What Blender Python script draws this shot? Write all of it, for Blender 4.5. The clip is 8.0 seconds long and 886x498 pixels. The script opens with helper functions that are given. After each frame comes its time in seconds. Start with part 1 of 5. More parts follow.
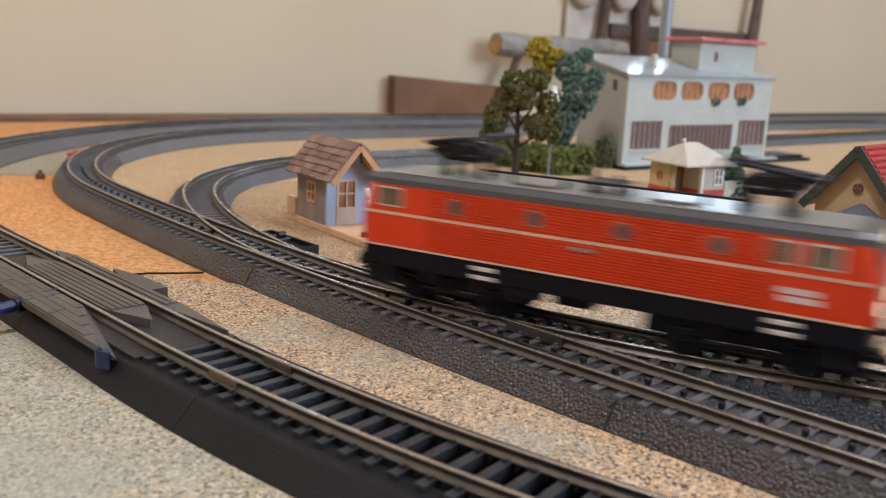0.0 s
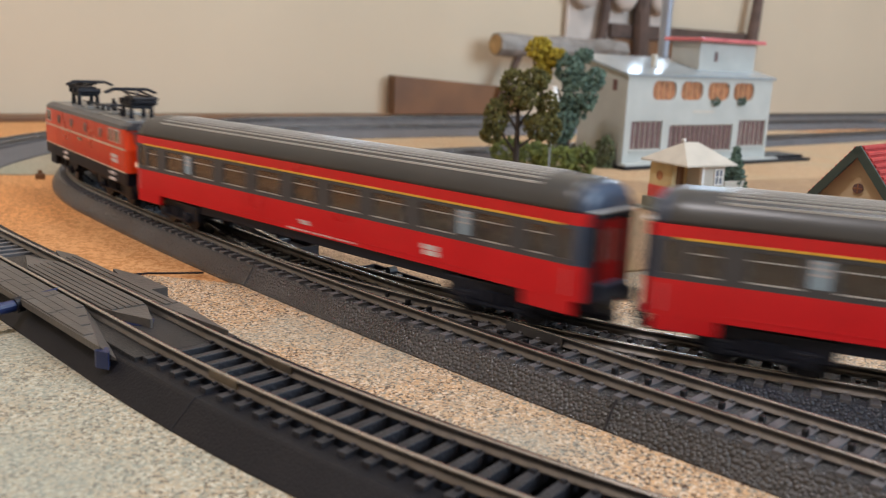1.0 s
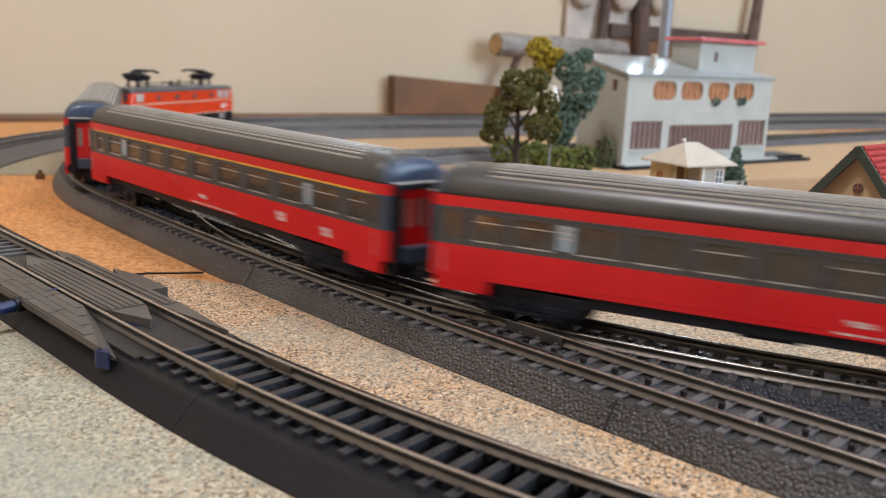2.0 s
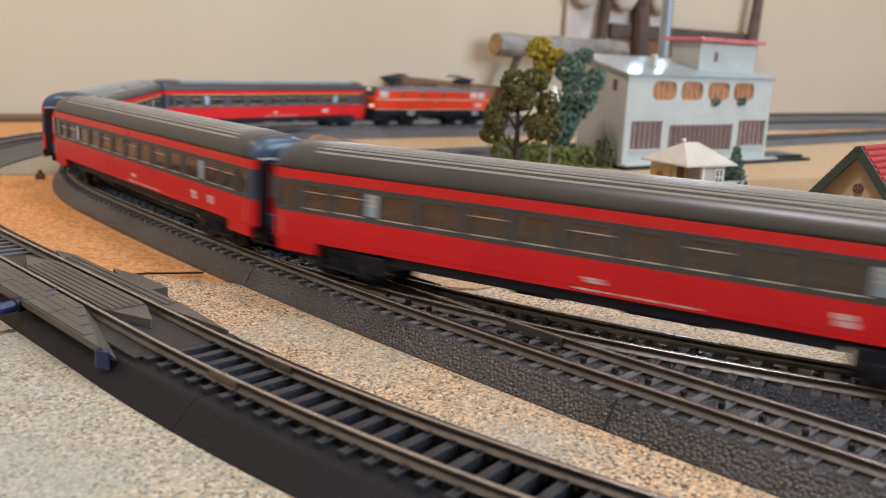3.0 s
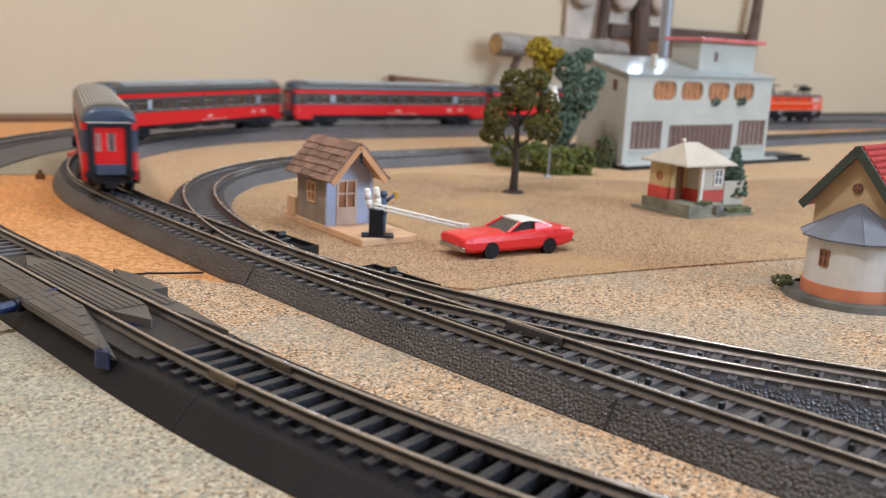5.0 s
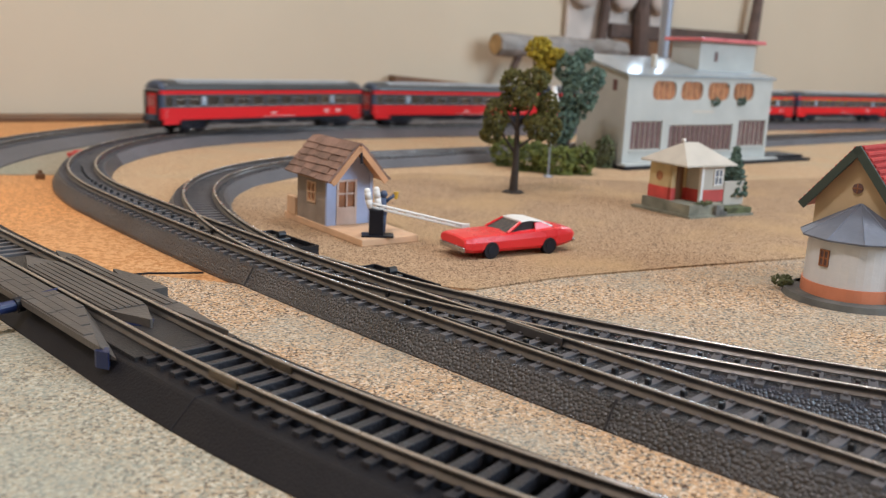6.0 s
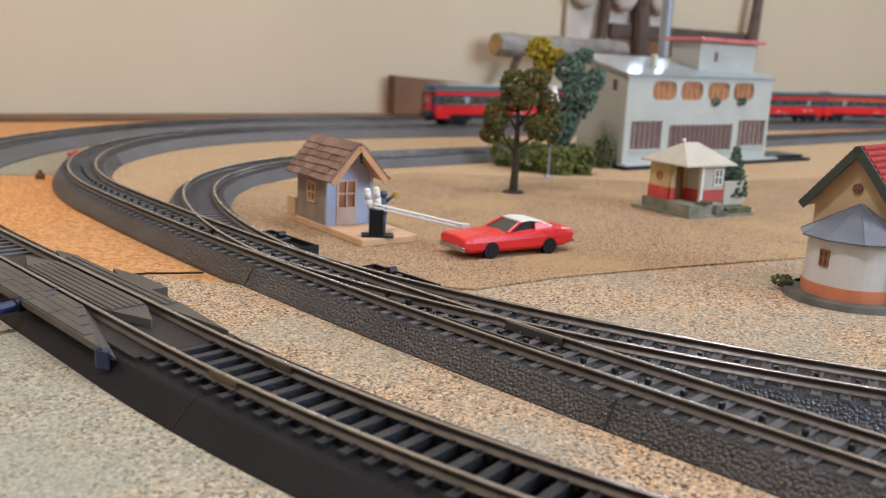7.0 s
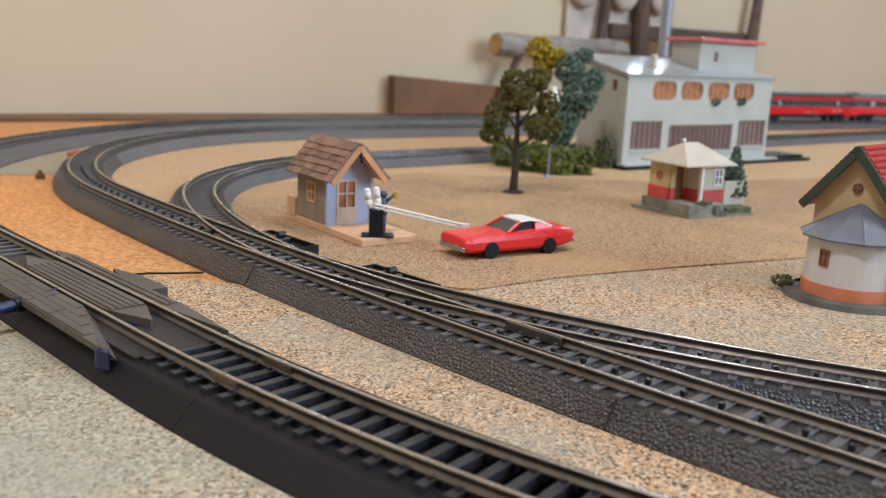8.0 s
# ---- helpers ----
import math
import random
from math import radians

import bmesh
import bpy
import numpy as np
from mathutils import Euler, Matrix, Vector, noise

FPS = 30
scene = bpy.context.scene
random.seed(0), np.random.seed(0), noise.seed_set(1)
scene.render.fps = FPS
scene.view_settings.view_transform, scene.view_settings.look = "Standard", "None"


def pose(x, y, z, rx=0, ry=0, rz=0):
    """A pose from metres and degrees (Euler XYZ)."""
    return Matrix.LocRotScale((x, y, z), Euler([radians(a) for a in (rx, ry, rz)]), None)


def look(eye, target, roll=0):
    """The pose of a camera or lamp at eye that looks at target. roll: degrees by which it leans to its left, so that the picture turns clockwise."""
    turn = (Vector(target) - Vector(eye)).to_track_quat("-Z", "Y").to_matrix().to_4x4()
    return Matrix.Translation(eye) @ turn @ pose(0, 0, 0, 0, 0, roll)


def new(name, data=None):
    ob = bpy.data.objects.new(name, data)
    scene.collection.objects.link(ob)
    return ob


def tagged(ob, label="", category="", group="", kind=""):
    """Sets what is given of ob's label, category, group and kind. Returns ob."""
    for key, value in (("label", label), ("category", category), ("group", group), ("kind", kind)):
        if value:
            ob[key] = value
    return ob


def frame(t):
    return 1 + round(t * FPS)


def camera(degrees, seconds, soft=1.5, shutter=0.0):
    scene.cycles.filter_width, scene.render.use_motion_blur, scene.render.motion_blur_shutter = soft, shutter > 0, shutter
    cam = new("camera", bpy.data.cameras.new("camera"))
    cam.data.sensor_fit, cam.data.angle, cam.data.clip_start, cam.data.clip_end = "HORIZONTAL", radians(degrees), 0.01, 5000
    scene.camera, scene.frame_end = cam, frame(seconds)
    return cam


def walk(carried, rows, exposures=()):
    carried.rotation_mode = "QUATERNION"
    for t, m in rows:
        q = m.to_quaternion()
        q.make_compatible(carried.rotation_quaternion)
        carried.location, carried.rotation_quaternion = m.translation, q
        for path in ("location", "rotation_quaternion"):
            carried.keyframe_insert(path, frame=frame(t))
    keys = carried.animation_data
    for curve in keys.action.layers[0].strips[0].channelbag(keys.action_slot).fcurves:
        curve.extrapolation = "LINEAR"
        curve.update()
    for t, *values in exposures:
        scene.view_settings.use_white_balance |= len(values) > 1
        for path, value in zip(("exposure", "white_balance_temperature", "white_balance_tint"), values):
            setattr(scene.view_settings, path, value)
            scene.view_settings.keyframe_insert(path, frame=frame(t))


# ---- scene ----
cam = camera(52.37, 8.0, soft=1.1, shutter=0.5)
EYE = (0.0, 0.0, 0.0909)
PITCH, ROLL = 12.23, 2.58
AIM = (0.0, math.cos(radians(PITCH)), EYE[2] - math.sin(radians(PITCH)))
walk(cam, [(0.0, look(EYE, AIM, ROLL)), (8.0, look(EYE, AIM, ROLL))],
     exposures=((0.0, -0.03), (0.6, 0.0), (1.5, 0.08), (3.0, 0.14), (4.5, 0.14), (5.6, 0.04), (6.2, 0.0), (8.0, 0.0)))
cam.data.dof.use_dof = True
cam.data.dof.focus_distance = 0.3
cam.data.dof.aperture_fstop = 20.0

# ---- light ----
world = bpy.data.worlds.new("room_dusk")
scene.world = world
world.use_nodes = True
world.node_tree.nodes["Background"].inputs[0].default_value = (0.62, 0.72, 0.9, 1)
world.node_tree.nodes["Background"].inputs[1].default_value = 0.35


def area_lamp(name, m, sx, sy, watts, colour):
    data = bpy.data.lights.new(name, "AREA")
    data.shape, data.size, data.size_y, data.energy, data.color = "RECTANGLE", sx, sy, watts, colour
    ob = new(name, data)
    ob.matrix_world = m
    return ob


# daylight from the window in the front wall, and two added, unseen ceiling lights
area_lamp("window_daylight", look((2.38, -0.36, 1.0), (0.6, 0.9, 0.3)), 1.5, 1.1, 61, (0.64, 0.81, 1.0))
# added behind the camera to brighten coach sides and the near roadbed
area_lamp("added_ceiling_light", look((-0.5, -0.35, 1.64), (-0.4, -0.2, 0.0)), 0.26, 0.26, 18, (1.0, 0.945, 0.97))
area_lamp("added_ceiling_light", look((0.55, 0.55, 1.64), (0.5, 0.5, 0.0)), 0.3, 0.3, 9, (0.97, 0.97, 1.0))

# ---- materials ----
def make(name, colour, rough=0.5, metal=0.0, vary=0.12, scale=60.0, bump=0.1, bump_scale=400.0, emit=0.0, glass=0.0,
         second=None, coat=0.0, spec=0.5, fine=None, grit=None, dist=0.0009):
    """A surface: base colour, broad variation, fine grain, relief. Scales count features to the metre."""
    m = bpy.data.materials.new(name)
    m.use_nodes = True
    nt = m.node_tree
    b = nt.nodes["Principled BSDF"]
    b.inputs["Roughness"].default_value = rough
    b.inputs["Metallic"].default_value = metal
    b.inputs["Transmission Weight"].default_value = glass
    b.inputs["Coat Weight"].default_value = coat
    b.inputs["Specular IOR Level"].default_value = spec
    co = nt.nodes.new("ShaderNodeTexCoord")
    info = nt.nodes.new("ShaderNodeObjectInfo")
    n1 = nt.nodes.new("ShaderNodeTexNoise")
    n1.inputs["Scale"].default_value, n1.inputs["Detail"].default_value = scale, 5
    nt.links.new(co.outputs["Object"], n1.inputs["Vector"])
    mix = nt.nodes.new("ShaderNodeMix")
    mix.data_type = "RGBA"
    dark = second or tuple(c * (1 - vary * 2) for c in colour)
    mix.inputs["A"].default_value = (*dark, 1)
    mix.inputs["B"].default_value = (*colour, 1)
    ramp = nt.nodes.new("ShaderNodeMapRange")
    ramp.inputs["From Min"].default_value, ramp.inputs["From Max"].default_value = 0.33, 0.67
    nt.links.new(n1.outputs["Fac"], ramp.inputs["Value"])
    nt.links.new(ramp.outputs["Result"], mix.inputs["Factor"])
    out = mix.outputs["Result"]
    n2 = nt.nodes.new("ShaderNodeTexNoise")
    n2.inputs["Scale"].default_value, n2.inputs["Detail"].default_value = bump_scale, 3
    nt.links.new(co.outputs["Object"], n2.inputs["Vector"])
    if fine:
        # grains of another colour
        mx = nt.nodes.new("ShaderNodeMix")
        mx.data_type = "RGBA"
        r2 = nt.nodes.new("ShaderNodeMapRange")
        r2.inputs["From Min"].default_value, r2.inputs["From Max"].default_value = 0.47, 0.56
        nt.links.new(n2.outputs["Fac"], r2.inputs["Value"])
        nt.links.new(r2.outputs["Result"], mx.inputs["Factor"])
        nt.links.new(out, mx.inputs["A"])
        mx.inputs["B"].default_value = (*fine, 1)
        out = mx.outputs["Result"]
    hs = nt.nodes.new("ShaderNodeHueSaturation")
    sh = nt.nodes.new("ShaderNodeMapRange")
    sh.inputs["To Min"].default_value, sh.inputs["To Max"].default_value = 1 - vary * 0.6, 1 + vary * 0.6
    nt.links.new(info.outputs["Random"], sh.inputs["Value"])
    nt.links.new(sh.outputs["Result"], hs.inputs["Value"])
    nt.links.new(out, hs.inputs["Color"])
    nt.links.new(hs.outputs["Color"], b.inputs["Base Color"])
    if bump:
        bp = nt.nodes.new("ShaderNodeBump")
        bp.inputs["Strength"].default_value, bp.inputs["Distance"].default_value = bump, dist
        if grit:
            vo = nt.nodes.new("ShaderNodeTexVoronoi")
            vo.inputs["Scale"].default_value = grit
            vo.inputs["Randomness"].default_value = 0.72
            nt.links.new(co.outputs["Object"], vo.inputs["Vector"])
            inv = nt.nodes.new("ShaderNodeMath")
            inv.operation = "SUBTRACT"
            inv.inputs[0].default_value = 1.0
            sq = nt.nodes.new("ShaderNodeMath")
            sq.operation = "MULTIPLY"
            nt.links.new(vo.outputs["Distance"], sq.inputs[0])
            nt.links.new(vo.outputs["Distance"], sq.inputs[1])
            nt.links.new(sq.outputs[0], inv.inputs[1])
            nt.links.new(inv.outputs[0], bp.inputs["Height"])
        else:
            nt.links.new(n2.outputs["Fac"], bp.inputs["Height"])
        nt.links.new(bp.outputs["Normal"], b.inputs["Normal"])
    rr = nt.nodes.new("ShaderNodeMapRange")
    rr.inputs["To Min"].default_value, rr.inputs["To Max"].default_value = max(0.02, rough - 0.08), min(1, rough + 0.08)
    nt.links.new(n1.outputs["Fac"], rr.inputs["Value"])
    nt.links.new(rr.outputs["Result"], b.inputs["Roughness"])
    if emit:
        b.inputs["Emission Color"].default_value = (*colour, 1)
        b.inputs["Emission Strength"].default_value = emit
    return m


M = {}
M["wall"] = make("cream_wall_paint", (0.585, 0.478, 0.345), 0.8, vary=0.04, scale=3, bump=0.15, bump_scale=300)
M["ceiling"] = make("white_ceiling_paint", (0.8, 0.78, 0.74), 0.9, vary=0.03, scale=3)
M["floor"] = make("oak_floor", (0.3, 0.19, 0.1), 0.5, scale=8)
# orange-brown wood, made more orange to hold the warm lamplight
M["ply"] = make("plywood_warm_lamplight", (0.74, 0.32, 0.10), 0.75, vary=0.12, scale=5, second=(0.58, 0.34, 0.16), bump=1.0, bump_scale=500, fine=(0.46, 0.20, 0.06))
M["bed"] = make("black_pebbled_plastic", (0.085, 0.083, 0.086), 0.24, vary=0.15, scale=30, bump=1.0, grit=950, dist=0.0014, second=(0.055, 0.054, 0.056), spec=0.7)
# copy of the black bed with reflected blue daylight in its colour
M["bed_blue"] = make("black_pebbled_plastic_blue_sheen", (0.05, 0.056, 0.076), 0.22, vary=0.15, scale=30, bump=1.0, grit=950, dist=0.0014, second=(0.04, 0.044, 0.058), spec=0.7)
M["bed_smooth"] = make("black_satin_plastic", (0.008, 0.008, 0.011), 0.5, vary=0.15, scale=30, spec=0.22, bump=0.35, bump_scale=1600, second=(0.013, 0.0125, 0.015))
# grey plastic of the outer track; on the main track a painted-in sheen
M["bed_far"] = make("grey_plastic_and_sheen_roadbed", (0.12, 0.114, 0.12), 0.5, vary=0.12, scale=30, bump=0.6, grit=700)
M["sleeper"] = make("brown_black_sleeper_plastic", (0.115, 0.112, 0.12), 0.5, vary=0.2, scale=120, bump=0.3, bump_scale=900)
M["rail"] = make("tarnished_nickel_rail", (0.19, 0.178, 0.172), 0.36, metal=0.8, vary=0.15, scale=90, bump=0.12, bump_scale=700, second=(0.13, 0.118, 0.11))
# rail heads: wear, plus the silvery highlight put into a lighter colour
M["rail_top"] = make("rail_head_wear_and_highlight", (0.52, 0.49, 0.46), 0.26, metal=0.9, vary=0.12, scale=120, bump=0.08, bump_scale=900)
M["sleeper_black"] = make("black_sleeper_plastic", (0.03, 0.03, 0.036), 0.4, vary=0.2, scale=120, bump=0.4, bump_scale=900)
M["bed_far_black"] = make("black_grained_plastic", (0.03, 0.029, 0.031), 0.42, vary=0.2, scale=60, bump=0.6, bump_scale=1500)
M["stud"] = make("black_contact_stud", (0.01, 0.01, 0.012), 0.4)
M["ramp"] = make("grey_brown_ramp_plastic", (0.10, 0.087, 0.076), 0.55, vary=0.15, scale=60, bump=0.3, bump_scale=900)
M["blue"] = make("blue_plastic", (0.008, 0.018, 0.075), 0.4)
M["dark"] = make("black_plastic", (0.006, 0.007, 0.013), 0.45, spec=0.35)
M["red"] = make("carmine_coach_paint", (0.66, 0.012, 0.018), 0.3, vary=0.05, scale=40, bump=0.05)
M["band"] = make("anthracite_coach_paint", (0.066, 0.068, 0.076), 0.36, vary=0.06, scale=40, bump=0.05)
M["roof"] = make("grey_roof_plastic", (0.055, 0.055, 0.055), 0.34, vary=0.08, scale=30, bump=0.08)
# pale tone carries the bright reflections along ribs and ledge
M["roof_rib"] = make("roof_rib_painted_shine", (0.5, 0.5, 0.49), 0.3, vary=0.06, scale=30, bump=0.05)
M["joiner"] = make("bronze_rail_joiner", (0.27, 0.22, 0.16), 0.4, metal=0.7)
# the blue of the window light on the coach ends is painted in
M["endwall"] = make("end_wall_blue_reflection", (0.045, 0.07, 0.12), 0.32)
M["rubber"] = make("gangway_rubber", (0.009, 0.011, 0.018), 0.6, spec=0.3)
M["yellow"] = make("yellow_line", (0.75, 0.46, 0.06), 0.4)
M["glass"] = make("tinted_window_glass", (0.56, 0.47, 0.40), 0.05, glass=0.92, bump=0, vary=0.02)
M["pane_frame"] = make("aluminium_window_frame", (0.72, 0.72, 0.72), 0.32, metal=0.5)
M["inside"] = make("brown_coach_interior", (0.07, 0.042, 0.03), 0.6)
M["mark"] = make("pale_marking_paint", (0.72, 0.66, 0.66), 0.5)
M["sign"] = make("pale_blue_class_plate", (0.36, 0.50, 0.62), 0.4)
M["under"] = make("dark_underframe", (0.010, 0.012, 0.021), 0.5, spec=0.3)
M["orange"] = make("blood_orange_loco_paint", (0.70, 0.046, 0.006), 0.3, vary=0.05, scale=40, bump=0.05)
M["loco_black"] = make("blue_black_loco_frame", (0.004, 0.005, 0.012), 0.45, spec=0.25)
# opaque pane; the bright beige seen through the glass is its colour
M["cab_pane"] = make("beige_see_through_cab_pane", (0.20, 0.16, 0.125), 0.12, vary=0.3, scale=120, bump=0)
M["loco_roof"] = make("silver_loco_roof", (0.24, 0.24, 0.235), 0.3, metal=0.3)
M["loco_line"] = make("cream_loco_line", (0.72, 0.55, 0.42), 0.45)
M["lamp_on"] = make("lit_headlamp", (1.0, 0.86, 0.62), 0.3, emit=1.0)
M["steel"] = make("bright_steel", (0.5, 0.5, 0.52), 0.25, metal=1.0)


def grit_mat(name, tones, patch, scale, blotch=None):
    """Flaked grit glued on a mat: each grain has its own tone; broad patches and pale blotches lie over it."""
    m = bpy.data.materials.new(name)
    m.use_nodes = True
    nt = m.node_tree
    b = nt.nodes["Principled BSDF"]
    b.inputs["Roughness"].default_value = 0.92
    b.inputs["Specular IOR Level"].default_value = 0.25
    co = nt.nodes.new("ShaderNodeTexCoord")
    warp = nt.nodes.new("ShaderNodeTexNoise")
    warp.inputs["Scale"].default_value = scale * 0.5
    nt.links.new(co.outputs["Object"], warp.inputs["Vector"])
    mixv = nt.nodes.new("ShaderNodeMix")
    mixv.data_type = "VECTOR"
    mixv.inputs["Factor"].default_value = 0.0016
    nt.links.new(co.outputs["Object"], mixv.inputs["A"])
    nt.links.new(warp.outputs["Color"], mixv.inputs["B"])
    vo = nt.nodes.new("ShaderNodeTexVoronoi")
    vo.inputs["Scale"].default_value = scale
    nt.links.new(mixv.outputs["Result"], vo.inputs["Vector"])
    sep = nt.nodes.new("ShaderNodeSeparateColor")
    nt.links.new(vo.outputs["Color"], sep.inputs["Color"])
    ramp = nt.nodes.new("ShaderNodeValToRGB")
    ramp.color_ramp.interpolation = "CONSTANT"
    els = ramp.color_ramp.elements
    while len(els) < len(tones):
        els.new(0.5)
    for i, c in enumerate(tones):
        els[i].position = i / len(tones)
        els[i].color = (*c, 1)
    nt.links.new(sep.outputs["Red"], ramp.inputs["Fac"])
    big = nt.nodes.new("ShaderNodeTexNoise")
    big.inputs["Scale"].default_value, big.inputs["Detail"].default_value = 14.0, 4
    nt.links.new(co.outputs["Object"], big.inputs["Vector"])
    fac = nt.nodes.new("ShaderNodeMapRange")
    fac.inputs["From Min"].default_value, fac.inputs["From Max"].default_value = 0.47, 0.66
    fac.inputs["To Max"].default_value = 0.6
    nt.links.new(big.outputs["Fac"], fac.inputs["Value"])
    mx = nt.nodes.new("ShaderNodeMix")
    mx.data_type = "RGBA"
    nt.links.new(fac.outputs["Result"], mx.inputs["Factor"])
    nt.links.new(ramp.outputs["Color"], mx.inputs["A"])
    mx.inputs["B"].default_value = (*patch, 1)
    out = mx.outputs["Result"]
    if blotch:
        bl = nt.nodes.new("ShaderNodeTexNoise")
        bl.inputs["Scale"].default_value, bl.inputs["Detail"].default_value = 55.0, 2
        nt.links.new(co.outputs["Object"], bl.inputs["Vector"])
        f2 = nt.nodes.new("ShaderNodeMapRange")
        f2.inputs["From Min"].default_value, f2.inputs["From Max"].default_value = 0.70, 0.76
        f2.inputs["To Max"].default_value = 0.7
        nt.links.new(bl.outputs["Fac"], f2.inputs["Value"])
        m2 = nt.nodes.new("ShaderNodeMix")
        m2.data_type = "RGBA"
        nt.links.new(f2.outputs["Result"], m2.inputs["Factor"])
        nt.links.new(out, m2.inputs["A"])
        m2.inputs["B"].default_value = (*blotch, 1)
        out = m2.outputs["Result"]
    nt.links.new(out, b.inputs["Base Color"])
    bp = nt.nodes.new("ShaderNodeBump")
    bp.inputs["Strength"].default_value, bp.inputs["Distance"].default_value = 0.8, 0.0006
    nt.links.new(sep.outputs["Green"], bp.inputs["Height"])
    nt.links.new(bp.outputs["Normal"], b.inputs["Normal"])
    return m


M["mat_front"] = grit_mat("grit_mat_beige", ((0.09, 0.055, 0.035), (0.54, 0.365, 0.22), (0.40, 0.265, 0.165), (0.66, 0.52, 0.38), (0.26, 0.235, 0.19), (0.56, 0.35, 0.185)), (0.31, 0.325, 0.28), 1450, (0.68, 0.54, 0.33))
M["mat_back"] = grit_mat("grit_mat_brown", ((0.15, 0.095, 0.055), (0.43, 0.28, 0.165), (0.36, 0.235, 0.14), (0.53, 0.375, 0.235), (0.27, 0.175, 0.105), (0.45, 0.30, 0.18)), (0.48, 0.32, 0.165), 1400)
M["mat_tan"] = grit_mat("grit_mat_tan", ((0.36, 0.23, 0.13), (0.56, 0.37, 0.21), (0.50, 0.32, 0.18), (0.60, 0.43, 0.26), (0.44, 0.29, 0.17), (0.56, 0.39, 0.24)), (0.45, 0.35, 0.22), 1200)
M["mat_grey"] = grit_mat("grit_mat_grey", ((0.24, 0.20, 0.14), (0.38, 0.32, 0.23), (0.34, 0.29, 0.21), (0.44, 0.38, 0.28), (0.28, 0.25, 0.18), (0.38, 0.33, 0.24)), (0.30, 0.30, 0.22), 1200)
M["mat_edge"] = grit_mat("grit_mat_grey_green", ((0.13, 0.10, 0.07), (0.46, 0.37, 0.26), (0.34, 0.31, 0.235), (0.56, 0.50, 0.39), (0.27, 0.27, 0.22), (0.44, 0.34, 0.22)), (0.31, 0.335, 0.285), 1400, (0.70, 0.55, 0.32))
M["station"] = make("off_white_plaster", (0.45, 0.46, 0.43), 0.6, vary=0.06, scale=40, bump=0.2, bump_scale=500)
M["station_roof"] = make("glossy_grey_roof_sheet", (0.30, 0.34, 0.36), 0.1, vary=0.1, scale=25, bump=0.04, bump_scale=120)
M["pink_roof"] = make("faded_red_roof", (0.62, 0.16, 0.17), 0.3, vary=0.1, scale=60)
M["brown_pane"] = make("brown_window_insert", (0.42, 0.17, 0.07), 0.45, vary=0.25, scale=200)
M["grille"] = make("maroon_grille", (0.16, 0.085, 0.08), 0.5, vary=0.2, scale=150)
# hut walls: shaded sides greyer, daylit gable bluer, both by colour
M["hut_wall"] = make("hut_boards_with_shade", (0.30, 0.24, 0.19), 0.7, vary=0.15, scale=90, bump=0.3)
M["hut_blue"] = make("hut_boards_blue_daylight", (0.36, 0.42, 0.60), 0.6, vary=0.06, scale=90)
M["shingle"] = make("brown_wood_shingle", (0.27, 0.165, 0.125), 0.75, vary=0.4, scale=150, bump=0.5, bump_scale=900, second=(0.17, 0.105, 0.08))
M["raw_wood"] = make("light_raw_wood", (0.68, 0.44, 0.27), 0.65, vary=0.12, scale=60, bump=0.2)
M["bare_ply"] = make("orange_bargeboard", (0.60, 0.31, 0.15), 0.6, vary=0.1, scale=80)
M["door"] = make("pale_wood_door", (0.62, 0.46, 0.38), 0.55, vary=0.1, scale=120)
M["white"] = make("white_plastic", (0.78, 0.77, 0.74), 0.45, vary=0.04, scale=90)
M["kiosk_yellow"] = make("ochre_kiosk_wall", (0.60, 0.46, 0.24), 0.6, vary=0.1, scale=120)
M["kiosk_white"] = make("cream_kiosk_wall", (0.52, 0.48, 0.41), 0.6, vary=0.06, scale=120)
M["kiosk_red"] = make("red_plinth_paint", (0.58, 0.07, 0.06), 0.55, vary=0.12, scale=150)
M["stone"] = make("grey_green_terrace", (0.22, 0.22, 0.17), 0.8, vary=0.25, scale=90, bump=0.5, bump_scale=500)
M["moss"] = make("moss_green_flock", (0.13, 0.15, 0.07), 0.95, vary=0.3, scale=200, bump=0.8, bump_scale=900)
M["turret"] = make("white_turret_plaster", (0.6, 0.61, 0.62), 0.6, vary=0.05, scale=60, bump=0.2)
M["gable"] = make("ochre_gable_plaster", (0.56, 0.42, 0.25), 0.65, vary=0.07, scale=80, bump=0.2)
M["salmon"] = make("salmon_plinth", (0.66, 0.24, 0.13), 0.6, vary=0.08, scale=90)
M["slate"] = make("blue_grey_slate_plastic", (0.17, 0.195, 0.25), 0.32, vary=0.15, scale=60, bump=0.2)
M["tile"] = make("red_roof_tile", (0.55, 0.055, 0.055), 0.4, vary=0.15, scale=90)
M["green_edge"] = make("dark_green_bargeboard", (0.04, 0.06, 0.05), 0.5)
M["asphalt_disc"] = make("grey_base_disc", (0.13, 0.13, 0.12), 0.85, vary=0.2, scale=90, bump=0.5)
M["car_red"] = make("bright_red_toy_plastic", (0.72, 0.025, 0.03), 0.28, vary=0.03, scale=60, bump=0.02)
M["car_glass"] = make("dark_car_glass", (0.05, 0.045, 0.05), 0.1, vary=0.1, scale=60)
M["bark"] = make("dark_brown_bark", (0.05, 0.035, 0.027), 0.8, vary=0.3, scale=300, bump=0.6)
M["olive"] = make("olive_foam_leaf", (0.125, 0.112, 0.026), 0.9, vary=0.5, scale=250, second=(0.045, 0.047, 0.014), bump=0)
M["yellow_leaf"] = make("yellow_foam_leaf", (0.56, 0.42, 0.035), 0.9, vary=0.3, scale=250, bump=0)
